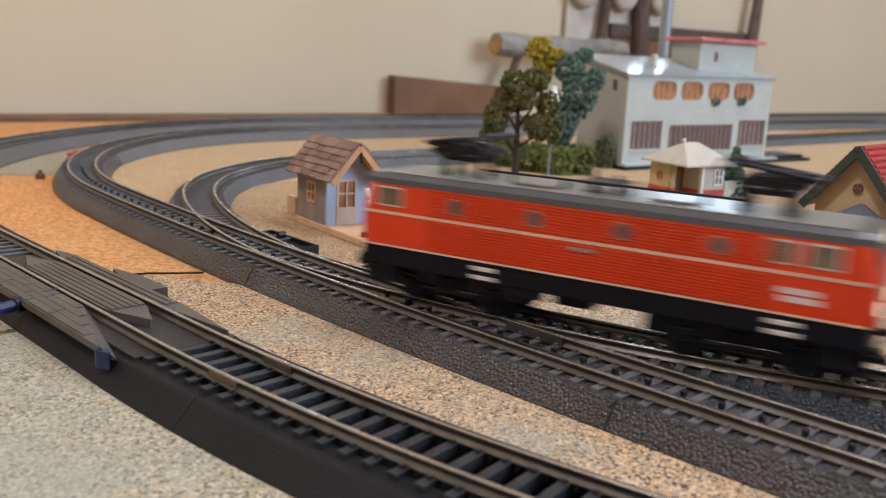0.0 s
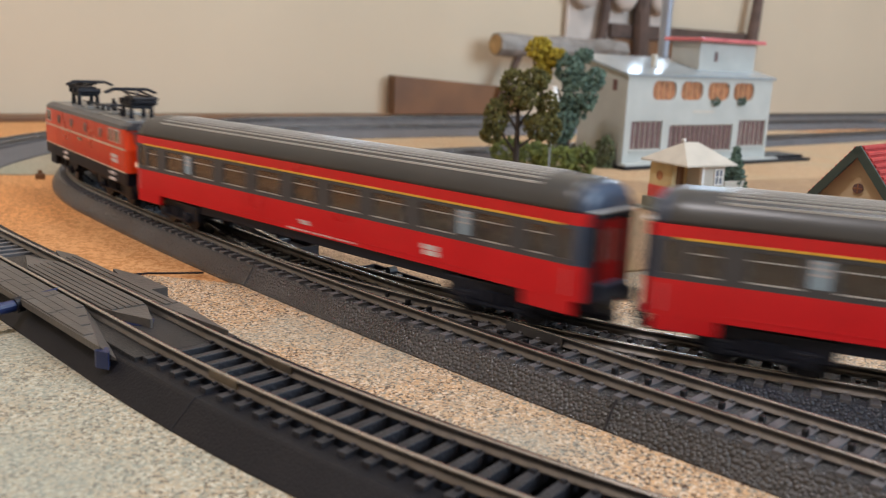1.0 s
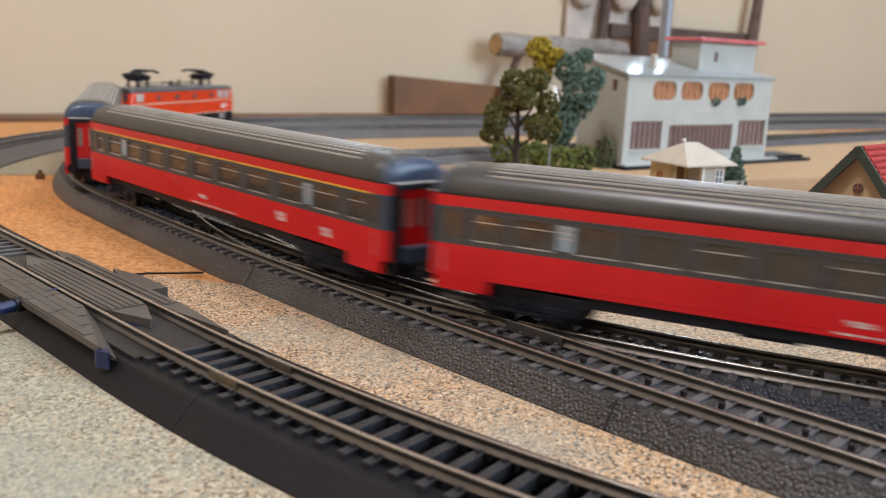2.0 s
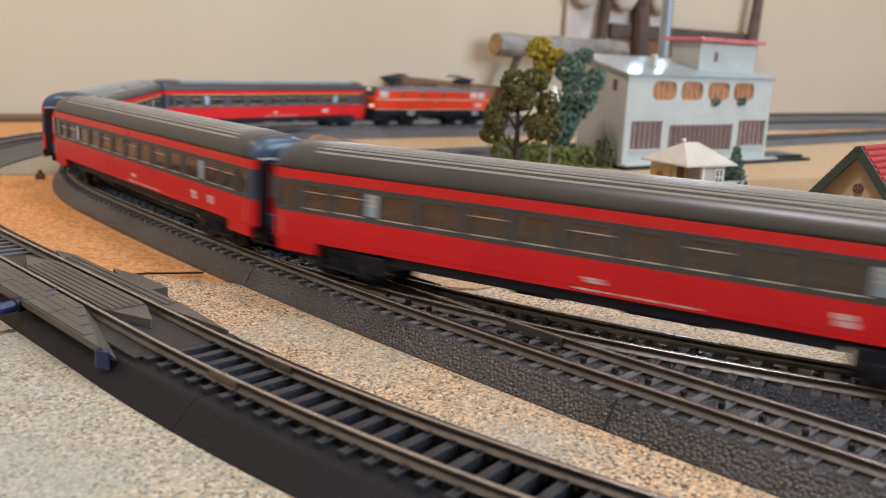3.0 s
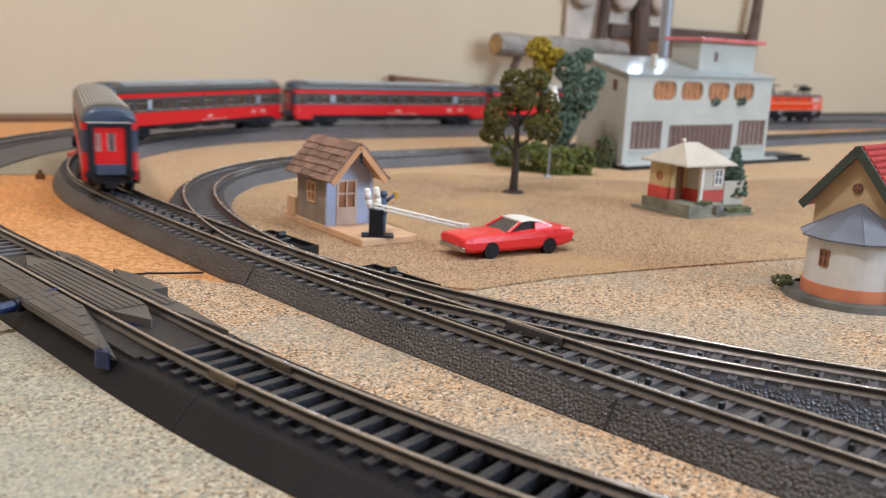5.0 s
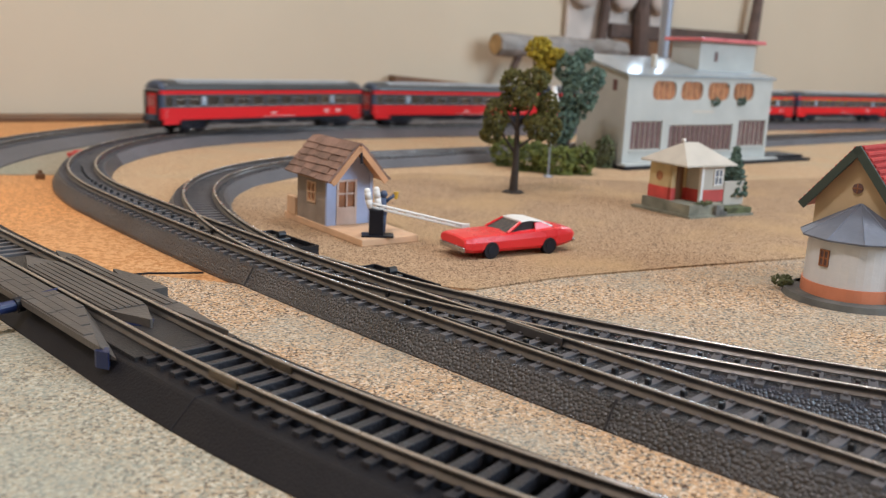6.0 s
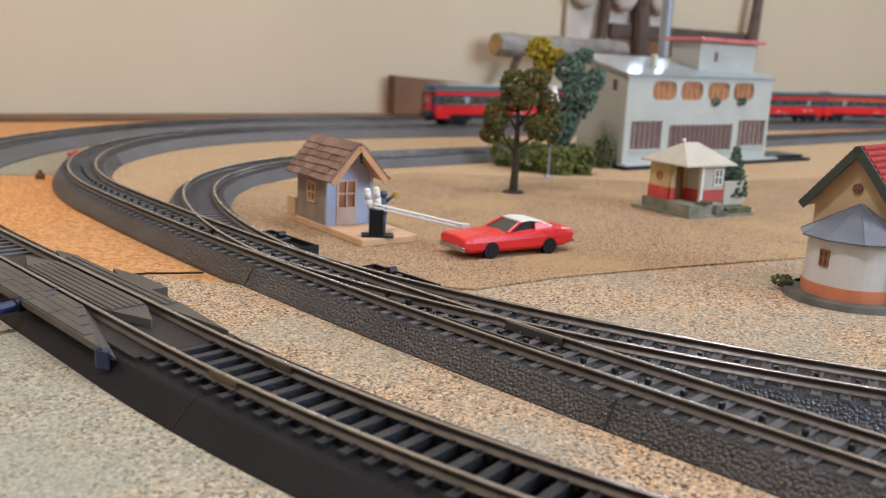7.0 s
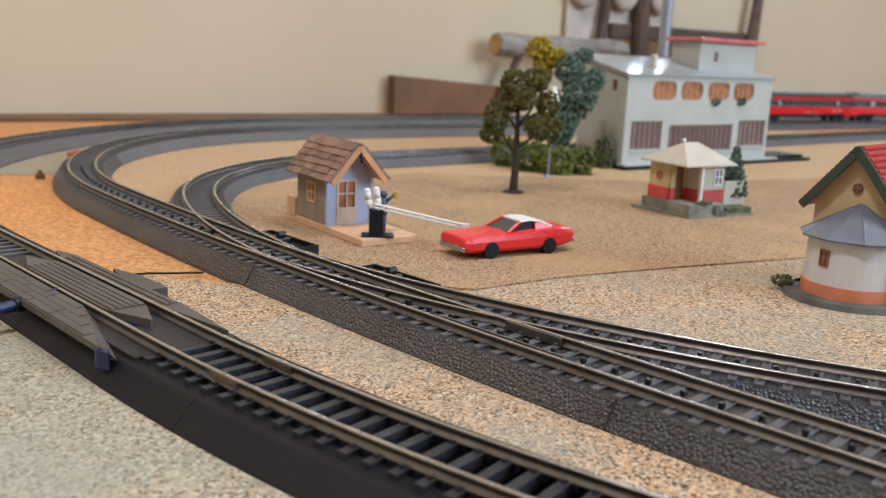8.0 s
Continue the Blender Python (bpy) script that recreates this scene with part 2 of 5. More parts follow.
M["pine"] = make("blue_green_needles", (0.13, 0.20, 0.15), 0.9, vary=0.4, scale=250, second=(0.05, 0.085, 0.07), bump=0)
M["bush"] = make("bright_green_flock", (0.17, 0.19, 0.04), 0.9, vary=0.4, scale=120, second=(0.06, 0.085, 0.025), bump=0)
M["plank"] = make("brown_varnished_plank", (0.18, 0.08, 0.03), 0.5, vary=0.25, scale=14, bump=0.2, second=(0.10, 0.045, 0.018))
M["log"] = make("grey_bark_log", (0.27, 0.25, 0.23), 0.85, vary=0.3, scale=40, bump=0.6, bump_scale=120, second=(0.15, 0.125, 0.105))
M["log_end"] = make("sawn_log_end", (0.42, 0.27, 0.12), 0.8, vary=0.2, scale=90)
M["branch"] = make("dark_branch", (0.12, 0.075, 0.058), 0.8, vary=0.25, scale=50)
M["cloth"] = make("pinkish_white_cloth", (0.56, 0.48, 0.42), 0.9, vary=0.08, scale=30)
M["pole"] = make("blue_grey_metal", (0.34, 0.37, 0.43), 0.35, metal=0.6, vary=0.08, scale=30)
M["led"] = make("daylight_lamp_panel", (0.62, 0.80, 1.0), 0.5, emit=16.0)
M["blue_skin"] = make("navy_figure_paint", (0.05, 0.08, 0.15), 0.5)


# ---- mesh helpers: all sizes below in millimetres ----
MM = 0.001


def solid(bm, name, material):
    bmesh.ops.recalc_face_normals(bm, faces=bm.faces)
    me = bpy.data.meshes.new(name)
    for v in bm.verts:
        v.co *= MM
    bm.to_mesh(me)
    bm.free()
    mats = material if isinstance(material, (list, tuple)) else [material]
    for m in mats:
        me.materials.append(M[m] if isinstance(m, str) else m)
    return me


def part(name, bm, material, parent=None, label="", smooth=False, m=None):
    me = solid(bm, name, material)
    if smooth:
        for p in me.polygons:
            p.use_smooth = True
    ob = new(name, me)
    if parent is not None:
        ob.parent = parent
    if m is not None:
        ob.matrix_basis = m
    if label:
        tagged(ob, label)
    return ob


def share(name, me, parent, m, label=""):
    ob = new(name, me)
    ob.parent = parent
    ob.matrix_basis = m
    if label:
        tagged(ob, label)
    return ob


def thing(name, m, label, category, group="", kind=""):
    ob = new(name)
    ob.empty_display_size = 0.01
    ob.matrix_basis = m
    return tagged(ob, label, category, group, kind)


def at(x, y, z=0, rz=0, rx=0, ry=0):
    return pose(x * MM, y * MM, z * MM, rx, ry, rz)


def box(bm, x0, x1, y0, y1, z0, z1, bevel=0.0, mat=0, m=None):
    r = bmesh.ops.create_cube(bm, size=1)
    vs = r["verts"]
    for v in vs:
        v.co = Vector(((x0 + x1) / 2 + v.co.x * (x1 - x0), (y0 + y1) / 2 + v.co.y * (y1 - y0), (z0 + z1) / 2 + v.co.z * (z1 - z0)))
    fs = list({f for v in vs for f in v.link_faces})
    for f in fs:
        f.material_index = mat
    if m is not None:
        bmesh.ops.transform(bm, matrix=m, verts=vs)
    if bevel:
        es = list({e for v in vs for e in v.link_edges})
        bmesh.ops.bevel(bm, geom=es, offset=bevel, segments=2, affect="EDGES", profile=0.5)
    return bm


def rod(bm, a, b, r, r2=None, n=10, mat=0):
    a, b = Vector(a), Vector(b)
    d = b - a
    m = Matrix.Translation((a + b) / 2) @ d.to_track_quat("Z", "Y").to_matrix().to_4x4()
    r_ = bmesh.ops.create_cone(bm, cap_ends=True, segments=n, radius1=r, radius2=r if r2 is None else r2, depth=d.length, matrix=m)
    for f in {f for v in r_["verts"] for f in v.link_faces}:
        f.material_index = mat
    return bm


def loft(bm, rings, closed=True, caps=True, mat=0):
    """Joins rings of equally many points with faces."""
    rows = [[bm.verts.new(p) for p in ring] for ring in rings]
    n = len(rows[0])
    for a, b in zip(rows[:-1], rows[1:]):
        for i in range(n if closed else n - 1):
            j = (i + 1) % n
            f = bm.faces.new((a[i], a[j], b[j], b[i]))
            f.material_index = mat
    if caps and closed:
        for row in (rows[0], rows[-1]):
            bm.faces.new(row).material_index = mat
    return bm


def prism(bm, pts, z0, z1, mat=0):
    """An upright solid over a flat outline."""
    return loft(bm, [[(x, y, z0) for x, y in pts], [(x, y, z1) for x, y in pts]], mat=mat)


# ---- the track plan: straights and arcs, as laid on the table ----
RAIL_TOP = 11.0


def plan(start, head, segs, step=4.0):
    """Points (x, y, heading) along straights and arcs; segs: (length, radius), radius 0 is straight, positive turns right."""
    x, y, a = start[0], start[1], radians(head)
    out = [(x, y, a)]
    for length, radius in segs:
        k = 1.0 / radius if radius else 0.0
        n = max(1, int(round(length / step)))
        ds = length / n
        for _ in range(n):
            a2 = a - k * ds / 2
            x, y, a = x + ds * math.cos(a2), y + ds * math.sin(a2), a - k * ds
            out.append((x, y, a))
    return out


def run_length(pts):
    s = [0.0]
    for p, q in zip(pts[:-1], pts[1:]):
        s.append(s[-1] + math.hypot(q[0] - p[0], q[1] - p[1]))
    return s


def where(pts, s, q):
    return [float(np.interp(q, s, [p[i] for p in pts])) for i in range(3)]


def cut(pts, a, b):
    s = run_length(pts)
    return [p for p, q in zip(pts, s) if a <= q <= b]


MAIN = plan((123.18, 159.4), 136.2, [(61.22, 0), (390.86, 2933), (274.68, 352), (244.23, 291), (980, 0), (1130, 360), (400, 0)])
MAIN_S = run_length(MAIN)
TOE_D, TOE_S = 308.93, 227.19
bx, by, ba = where(MAIN, MAIN_S, TOE_D)
BRANCH = plan((bx, by), math.degrees(ba) + 180, [(262.0, -570), (900, 0)])
sx_, sy_, sa_ = where(MAIN, MAIN_S, TOE_S)
INNER = plan((sx_, sy_), math.degrees(sa_), [(196.5, 437), (254.0, 217), (1500, 0)])
NEAR = plan((129.7, 88.5), 145.84, [(113.7, 0), (147.7, 739), (150, 0), (160, 900), (160, 437)])
OUTER = plan((-324.0, 554.6), 106.4, [(577.4, 483.1), (2100, 0)])
OUTER = [(x, y, a - math.pi) for x, y, a in plan((-324.0, 554.6), 286.4, [(250, -483.1)])[::-1]][:-1] + OUTER


def sweep(bm, pts, profile, mat=0):
    """Sweeps a closed profile of (sideways to the left, height) along a plan."""
    rings = []
    s = run_length(pts)
    for (x, y, a), q in zip(pts, s):
        nx, ny = -math.sin(a), math.cos(a)
        rings.append([(x + u * nx, y + u * ny, w) for u, w in (profile(q) if callable(profile) else profile)])
    return loft(bm, rings, mat=mat)


def rail_profile(off, top):
    return [(off - 1.2, top - 3.0), (off + 1.2, top - 3.0), (off + 1.2, top - 2.6), (off + 0.3, top - 2.2), (off + 0.3, top - 1.0),
            (off + 0.65, top - 0.8), (off + 0.65, top - 0.18), (off + 0.42, top), (off - 0.42, top), (off - 0.65, top - 0.18),
            (off - 0.65, top - 0.8), (off - 0.3, top - 1.0), (off - 0.3, top - 2.2), (off - 1.2, top - 2.6)]


def bed_profile(top, half_top, half_bottom, bottom=-1.2, trough=0.0):
    mid = [(-10.6, top), (-9.9, top - trough), (9.9, top - trough), (10.6, top)] if trough else []
    return [(-half_bottom, bottom), (-half_bottom, 0.6), (-half_top - 0.8, top - 0.5), (-half_top, top), *mid, (half_top, top), (half_top + 0.8, top - 0.5),
            (half_bottom, 0.6), (half_bottom, bottom)]


def sleeper_mesh(length, width, height, material="sleeper"):
    bm = bmesh.new()
    box(bm, -width / 2, width / 2, -length / 2, length / 2, -height, 0, 0.1)
    # rail chairs on the sleeper
    for s in (-8.25, 8.25):
        for d in (-2.1, 2.1):
            box(bm, -0.6, 0.6, s + d - 0.5, s + d + 0.5, 0, 0.7)
    return solid(bm, "sleeper", material)


def lay_track(label, pts, drop, bed="bed", bed_top=7.3, half_top=13.4, half_bottom=18.0, sleeper_top=8.2, pitch=7.0, near=None, studs=None,
              rails=None, sleepers=True, joints=(), first=0.0, widen=0.0, bare=None):
    """One run of track: roadbed, two rails, sleepers and contact studs. near: the stretch whose sleepers are parts."""
    t = thing("railway_track", at(0, 0, 0), label, "track")
    bm = bmesh.new()
    def section(q):
        k = min(1.0, q / widen) if widen else 1.0
        ht, hb = 13.4 + (half_top - 13.4) * k, 18.0 + (half_bottom - 18.0) * k
        return [(u, w - (drop if w > 0 else 0)) for u, w in bed_profile(bed_top, ht, hb, trough=3.2 if bed == "bed_smooth" else 0.0)]

    sweep(bm, pts, section)
    part("roadbed", bm, bed, t)
    s = run_length(pts)
    top = RAIL_TOP - drop * 0.5
    for side, off in zip("lr", (8.25, -8.25)):
        a, b = (rails or {}).get(side, (0, s[-1]))
        bm = bmesh.new()
        sweep(bm, cut(pts, a, b), rail_profile(off, top))
        for f in bm.faces:
            if all(v.co.z > top - 0.2 for v in f.verts) and len(f.verts) == 4:
                f.material_index = 1
        part("rail", bm, ["rail", "rail_top"], t, smooth=True)
    me = sleeper_mesh(27.6, 2.6, 3.2, "sleeper_black") if bed == "bed_smooth" else sleeper_mesh(27.0, 2.6, 1.6)
    rest = bmesh.new()
    q, n = first + pitch / 2, 0
    while sleepers and q < s[-1]:
        if bare and bare[0] < q < bare[1]:
            q += pitch
            continue
        x, y, a = where(pts, s, q)
        if near and near[0] <= q <= near[1] and n < 300:
            share("sleeper", me, t, at(x, y, sleeper_top - drop, math.degrees(a)))
            n += 1
        else:
            box(rest, -1.35, 1.35, -12.7, 12.7, -1.5, 0, m=Matrix.Translation((x, y, sleeper_top - drop)) @ Matrix.Rotation(a, 4, "Z"))
        q += pitch
    if rest.verts:
        tagged(part("sleeper_row", rest, "sleeper", t, "row of distant sleepers"), kind="stuff")
    if studs:
        bm = bmesh.new()
        box(bm, -0.75, 0.75, -0.75, 0.75, 0, 1.7, 0.25)
        me2 = solid(bm, "contact_stud", "stud")
        q = studs[0]
        while q < studs[1]:
            x, y, a = where(pts, s, q)
            share("contact_stud", me2, t, at(x, y, sleeper_top - drop, math.degrees(a)))
            q += 10.5
    # the seams between two lengths of roadbed
    for q in joints:
        x, y, a = where(pts, s, q)
        bm = bmesh.new()
        pr = [(u * 1.004, w + (0.12 if w > 0 else 0) - drop) for u, w in bed_profile(bed_top, half_top, half_bottom)]
        sweep(bm, [(x - 0.3 * math.cos(a), y - 0.3 * math.sin(a), a), (x + 0.3 * math.cos(a), y + 0.3 * math.sin(a), a)], pr)
        part("joint_seam", bm, "dark", t)
        for off in (8.25, -8.25) if bed == "bed_smooth" else ():
            bm = bmesh.new()
            for d in (-1.0, 1.0):
                box(bm, -6, 6, off + d * 0.62 - 0.3, off + d * 0.62 + 0.3, top - 2.3, top - 0.35)
            box(bm, -0.25, 0.25, off - 0.5, off + 0.5, top - 0.2, top + 0.06)
            bmesh.ops.transform(bm, matrix=Matrix.Translation((x, y, 0)) @ Matrix.Rotation(a, 4, "Z"), verts=bm.verts)
            part("rail_joiner", bm, "joiner", t)
    return t


# ---- the room ----
def wall_slab(name, m, w, h, holes=()):
    """A wall 0.12 m thick with rectangular openings through it: local x along, z up."""
    xs = sorted({0, w, *[v for hx0, hx1, _, _ in holes for v in (hx0, hx1)]})
    zs = sorted({0, h, *[v for _, _, z0, z1 in holes for v in (z0, z1)]})
    bm = bmesh.new()
    for xa, xb in zip(xs[:-1], xs[1:]):
        for za, zb in zip(zs[:-1], zs[1:]):
            if any(x0 <= xa and xb <= x1 and z0 <= za and zb <= z1 for x0, x1, z0, z1 in holes):
                continue
            box(bm, xa, xb, 0, 120, za, zb)
    bmesh.ops.remove_doubles(bm, verts=bm.verts, dist=0.01)
    ob = part(name, bm, "wall")
    ob.matrix_basis = m
    return tagged(ob, "plain cream painted room wall", "wall", kind="structure")


FLOOR_Z = -750.0
CEIL_Z = 1700.0
WALL_H = CEIL_Z - FLOOR_Z
# back wall runs along the far straight tracks
WALL_TURN = 36.0
wx, wy = -682.0, 881.0
ux, uy = math.cos(radians(WALL_TURN)), math.sin(radians(WALL_TURN))
vx, vy = uy, -ux
rx0, ry0 = wx - 1100 * ux, wy - 1100 * uy
LONG, DEEP = 5000, 2900
wall_slab("wall_back", at(rx0, ry0, FLOOR_Z, WALL_TURN), LONG, WALL_H)
wall_slab("wall_left", at(rx0 + vx * DEEP, ry0 + vy * DEEP, FLOOR_Z, WALL_TURN + 90), DEEP, WALL_H)
wall_slab("wall_front", at(rx0 + ux * LONG + vx * DEEP, ry0 + uy * LONG + vy * DEEP, FLOOR_Z, WALL_TURN + 180), LONG, WALL_H, holes=((1350, 2950, 1150, 2350),))
wall_slab("wall_right", at(rx0 + ux * LONG, ry0 + uy * LONG, FLOOR_Z, WALL_TURN - 90), DEEP, WALL_H)
bm = bmesh.new()
box(bm, -200, LONG + 200, -200, DEEP + 200, -60, 0)
fl = part("floor", bm, "floor", m=at(rx0, ry0, FLOOR_Z, WALL_TURN) @ pose(0, -2.9, 0))
tagged(fl, "brown wooden room floor", "floor", kind="structure")
bm = bmesh.new()
box(bm, -200, LONG + 200, -200, DEEP + 200, 0, 60)
ce = part("ceiling", bm, "ceiling", m=at(rx0, ry0, CEIL_Z, WALL_TURN) @ pose(0, -2.9, 0))
tagged(ce, "plain white ceiling", "ceiling", kind="structure")

# ---- the layout table: board, mats, legs ----
TABLE = thing("layout_table", at(0, 0, 0), "large plywood layout table with grit mats", "table", kind="structure")
bm = bmesh.new()
edge = [(-560, 995), (-430, -260), (1500, -260), (1900, 1300), (1500, 2440)]
prism(bm, edge, -22, -1.2)
part("table_board", bm, "ply", TABLE, "bare orange-brown plywood board with warm lamplight in its colour")
for lx, ly in ((-380, -180), (1400, -180), (1700, 1300), (-450, 900), (1400, 2200)):
    bm = bmesh.new()
    box(bm, -35, 35, -35, 35, FLOOR_Z, -22, 2)
    part("table_leg", bm, "ply", TABLE, m=at(lx, ly, 0))
bm = bmesh.new()
prism(bm, [(-128, 120), (-60, 40), (-60, -250), (900, -250), (900, 700), (560, 590), (179.6, 435.2), (107.6, 400.9), (52.5, 372.6), (13.2, 344.3), (-76, 338), (-111, 345), (-190, 350), (-260, 300), (-175, 190)], -1.2, 0)
part("front_mat", bm, "mat_front", TABLE, "beige-grey grit mat")
bm = bmesh.new()
prism(bm, [(13.5, 345.5), (52.5, 373.9), (107.6, 402.3), (179.6, 436.6), (560, 591), (900, 702), (900, 820), (420, 830), (180, 700), (-20, 690), (-120, 600), (-160, 500), (-100, 385), (-40, 352)], -1.2, 0.5)
part("back_mat", bm, "mat_back", TABLE, "brown grit mat with a cut edge")

# the strip before the front track is greyer
bm = bmesh.new()
prism(bm, [(x, y) for x, y, a in cut(NEAR, 0, 440)][::4] + [(-262, 302), (-176, 191), (-129, 121), (-61, 41), (-61, -60), (129, -60)], -1.2, 0.12)
part("edge_mat", bm, "mat_edge", TABLE, "grey-green grit mat with pale flecks")
# the tan mat fills the loop inside the main track
bm = bmesh.new()
prism(bm, [(x, y) for x, y, a in cut(MAIN, 330, 1760)][::6] + [(1380, 900), (880, 640), (300, 500), (60, 380)], -1.2, -0.35)
part("loop_mat", bm, "mat_tan", TABLE, "pale tan grit mat inside the loop")
# a greyer strip lies between the main track and the outer one
bm = bmesh.new()
ring = cut(MAIN, 585, 1500)[::6]
prism(bm, [(x, y) for x, y, a in ring] + [(x - 105 * math.sin(a), y + 105 * math.cos(a)) for x, y, a in ring[::-1]], -1.2, -0.5)
part("strip_mat", bm, "mat_grey", TABLE, "grey-green grit strip between the tracks")

# ---- tracks ----
lay_track("dark curved main track on pebbled black roadbed", cut(MAIN, 0, 640), 0.0, near=(0, 640), studs=(10, 560), joints=(94.3, 264))
# same main track; the grey bed stands for sheen off the wall
lay_track("far half of the main track, wall sheen in its grey bed", cut(MAIN, 636, 2300), 0.05, bed="bed_far", half_top=17.0, half_bottom=31.0, near=(0, 300), widen=240.0)
lay_track("branch track of the turnout on pebbled roadbed", cut(BRANCH, 8, 1150), 0.25, bed="bed_blue", near=(120, 420), studs=(150, 420), rails={"l": (12, 1100), "r": (12, 1100)}, first=112, joints=(164,))
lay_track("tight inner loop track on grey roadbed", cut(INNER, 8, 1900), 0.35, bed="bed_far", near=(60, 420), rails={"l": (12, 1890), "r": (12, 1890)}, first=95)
lay_track("empty front track with open black sleepers", NEAR, 0.0, bed="bed_smooth", bed_top=6.9, half_top=16.8, half_bottom=23.6, sleeper_top=8.2, near=(60, 250), joints=(219,), bare=(250, 384))
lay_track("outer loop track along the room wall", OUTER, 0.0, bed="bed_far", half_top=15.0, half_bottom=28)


# ---- the train: each vehicle stands on the rail top, x forwards ----
def bogie(parent, x, length, wheel_r, side_h, material):
    """A bogie as a keyed part: frame, side frames with axle boxes and springs, wheels."""
    bm = bmesh.new()
    box(bm, -length / 2 + 3, length / 2 - 3, -7, 7, wheel_r * 0.9, wheel_r + 4, 0.5)
    for s in (-1, 1):
        box(bm, -length / 2, length / 2, s * 10.3 - 1.2, s * 10.3 + 1.2, wheel_r - 0.6, wheel_r + side_h, 0.5)
        for ax in (-length * 0.29, length * 0.29):
            box(bm, ax - 2.6, ax + 2.6, s * 11.6 - 1.3, s * 11.6 + 1.3, wheel_r - 2.2, wheel_r + 2.4, 0.5)
            rod(bm, (ax, s * 12.8, wheel_r), (ax, s * 13.8, wheel_r), 1.5, 1.2)
        for ax in (-3.2, 0, 3.2):
            rod(bm, (ax, s * 12.1, wheel_r - 0.4), (ax, s * 12.1, wheel_r + 3.4), 1.2, n=8)
        box(bm, -length * 0.2, length * 0.2, s * 12 - 0.8, s * 12 + 0.8, wheel_r - 1.6, wheel_r - 0.6, 0.2)
    b = part("bogie", bm, material, parent)
    b.matrix_basis = at(x, 0, 0)
    for ax in (-length * 0.29, length * 0.29):
        bm = bmesh.new()
        for s in (-1, 1):
            rod(bm, (ax, s * 7.2, wheel_r), (ax, s * 9.4, wheel_r), wheel_r, n=24)
            rod(bm, (ax, s * 6.6, wheel_r), (ax, s * 7.2, wheel_r), wheel_r + 0.9, n=24)
        rod(bm, (ax, -7, wheel_r), (ax, 7, wheel_r), 1.0)
        part("wheelset", bm, "dark", b)
    return b


def shell(bm, L, half, z0, z1, mat=0, inset=0.0):
    """A body ring with rounded corners in plan, open inside."""
    r = 3.0
    pts = []
    for cx, cy, a0 in ((L / 2 - r, half - r, 0), (-L / 2 + r, half - r, 90), (-L / 2 + r, -half + r, 180), (L / 2 - r, -half + r, 270)):
        for k in range(5):
            a = radians(a0 + k * 22.5)
            pts.append((cx + (r - inset) * math.cos(a), cy + (r - inset) * math.sin(a)))
    prism(bm, pts, z0, z1, mat)
    return pts


ROOF_Z, TOP_Z = 38.0, 47.2
COACH_SHORT, COACH_PIVOT, COACH_PITCH = 0.98, 90.0, 258.0


def roof_height(y, half):
    return ROOF_Z + (TOP_Z - ROOF_Z) * max(0.0, 1 - (abs(y) / half) ** 3.0) ** 0.5


def roof_ring(x, half, shrink, drop):
    """Half section of the roof: a flat crown over steep round shoulders."""
    out = []
    for k in range(25):
        y = half * math.cos(math.pi * k / 24)
        h = (roof_height(y, half) - ROOF_Z) * (TOP_Z - ROOF_Z - drop) / (TOP_Z - ROOF_Z)
        out.append((x, y * shrink, ROOF_Z + h))
    return out


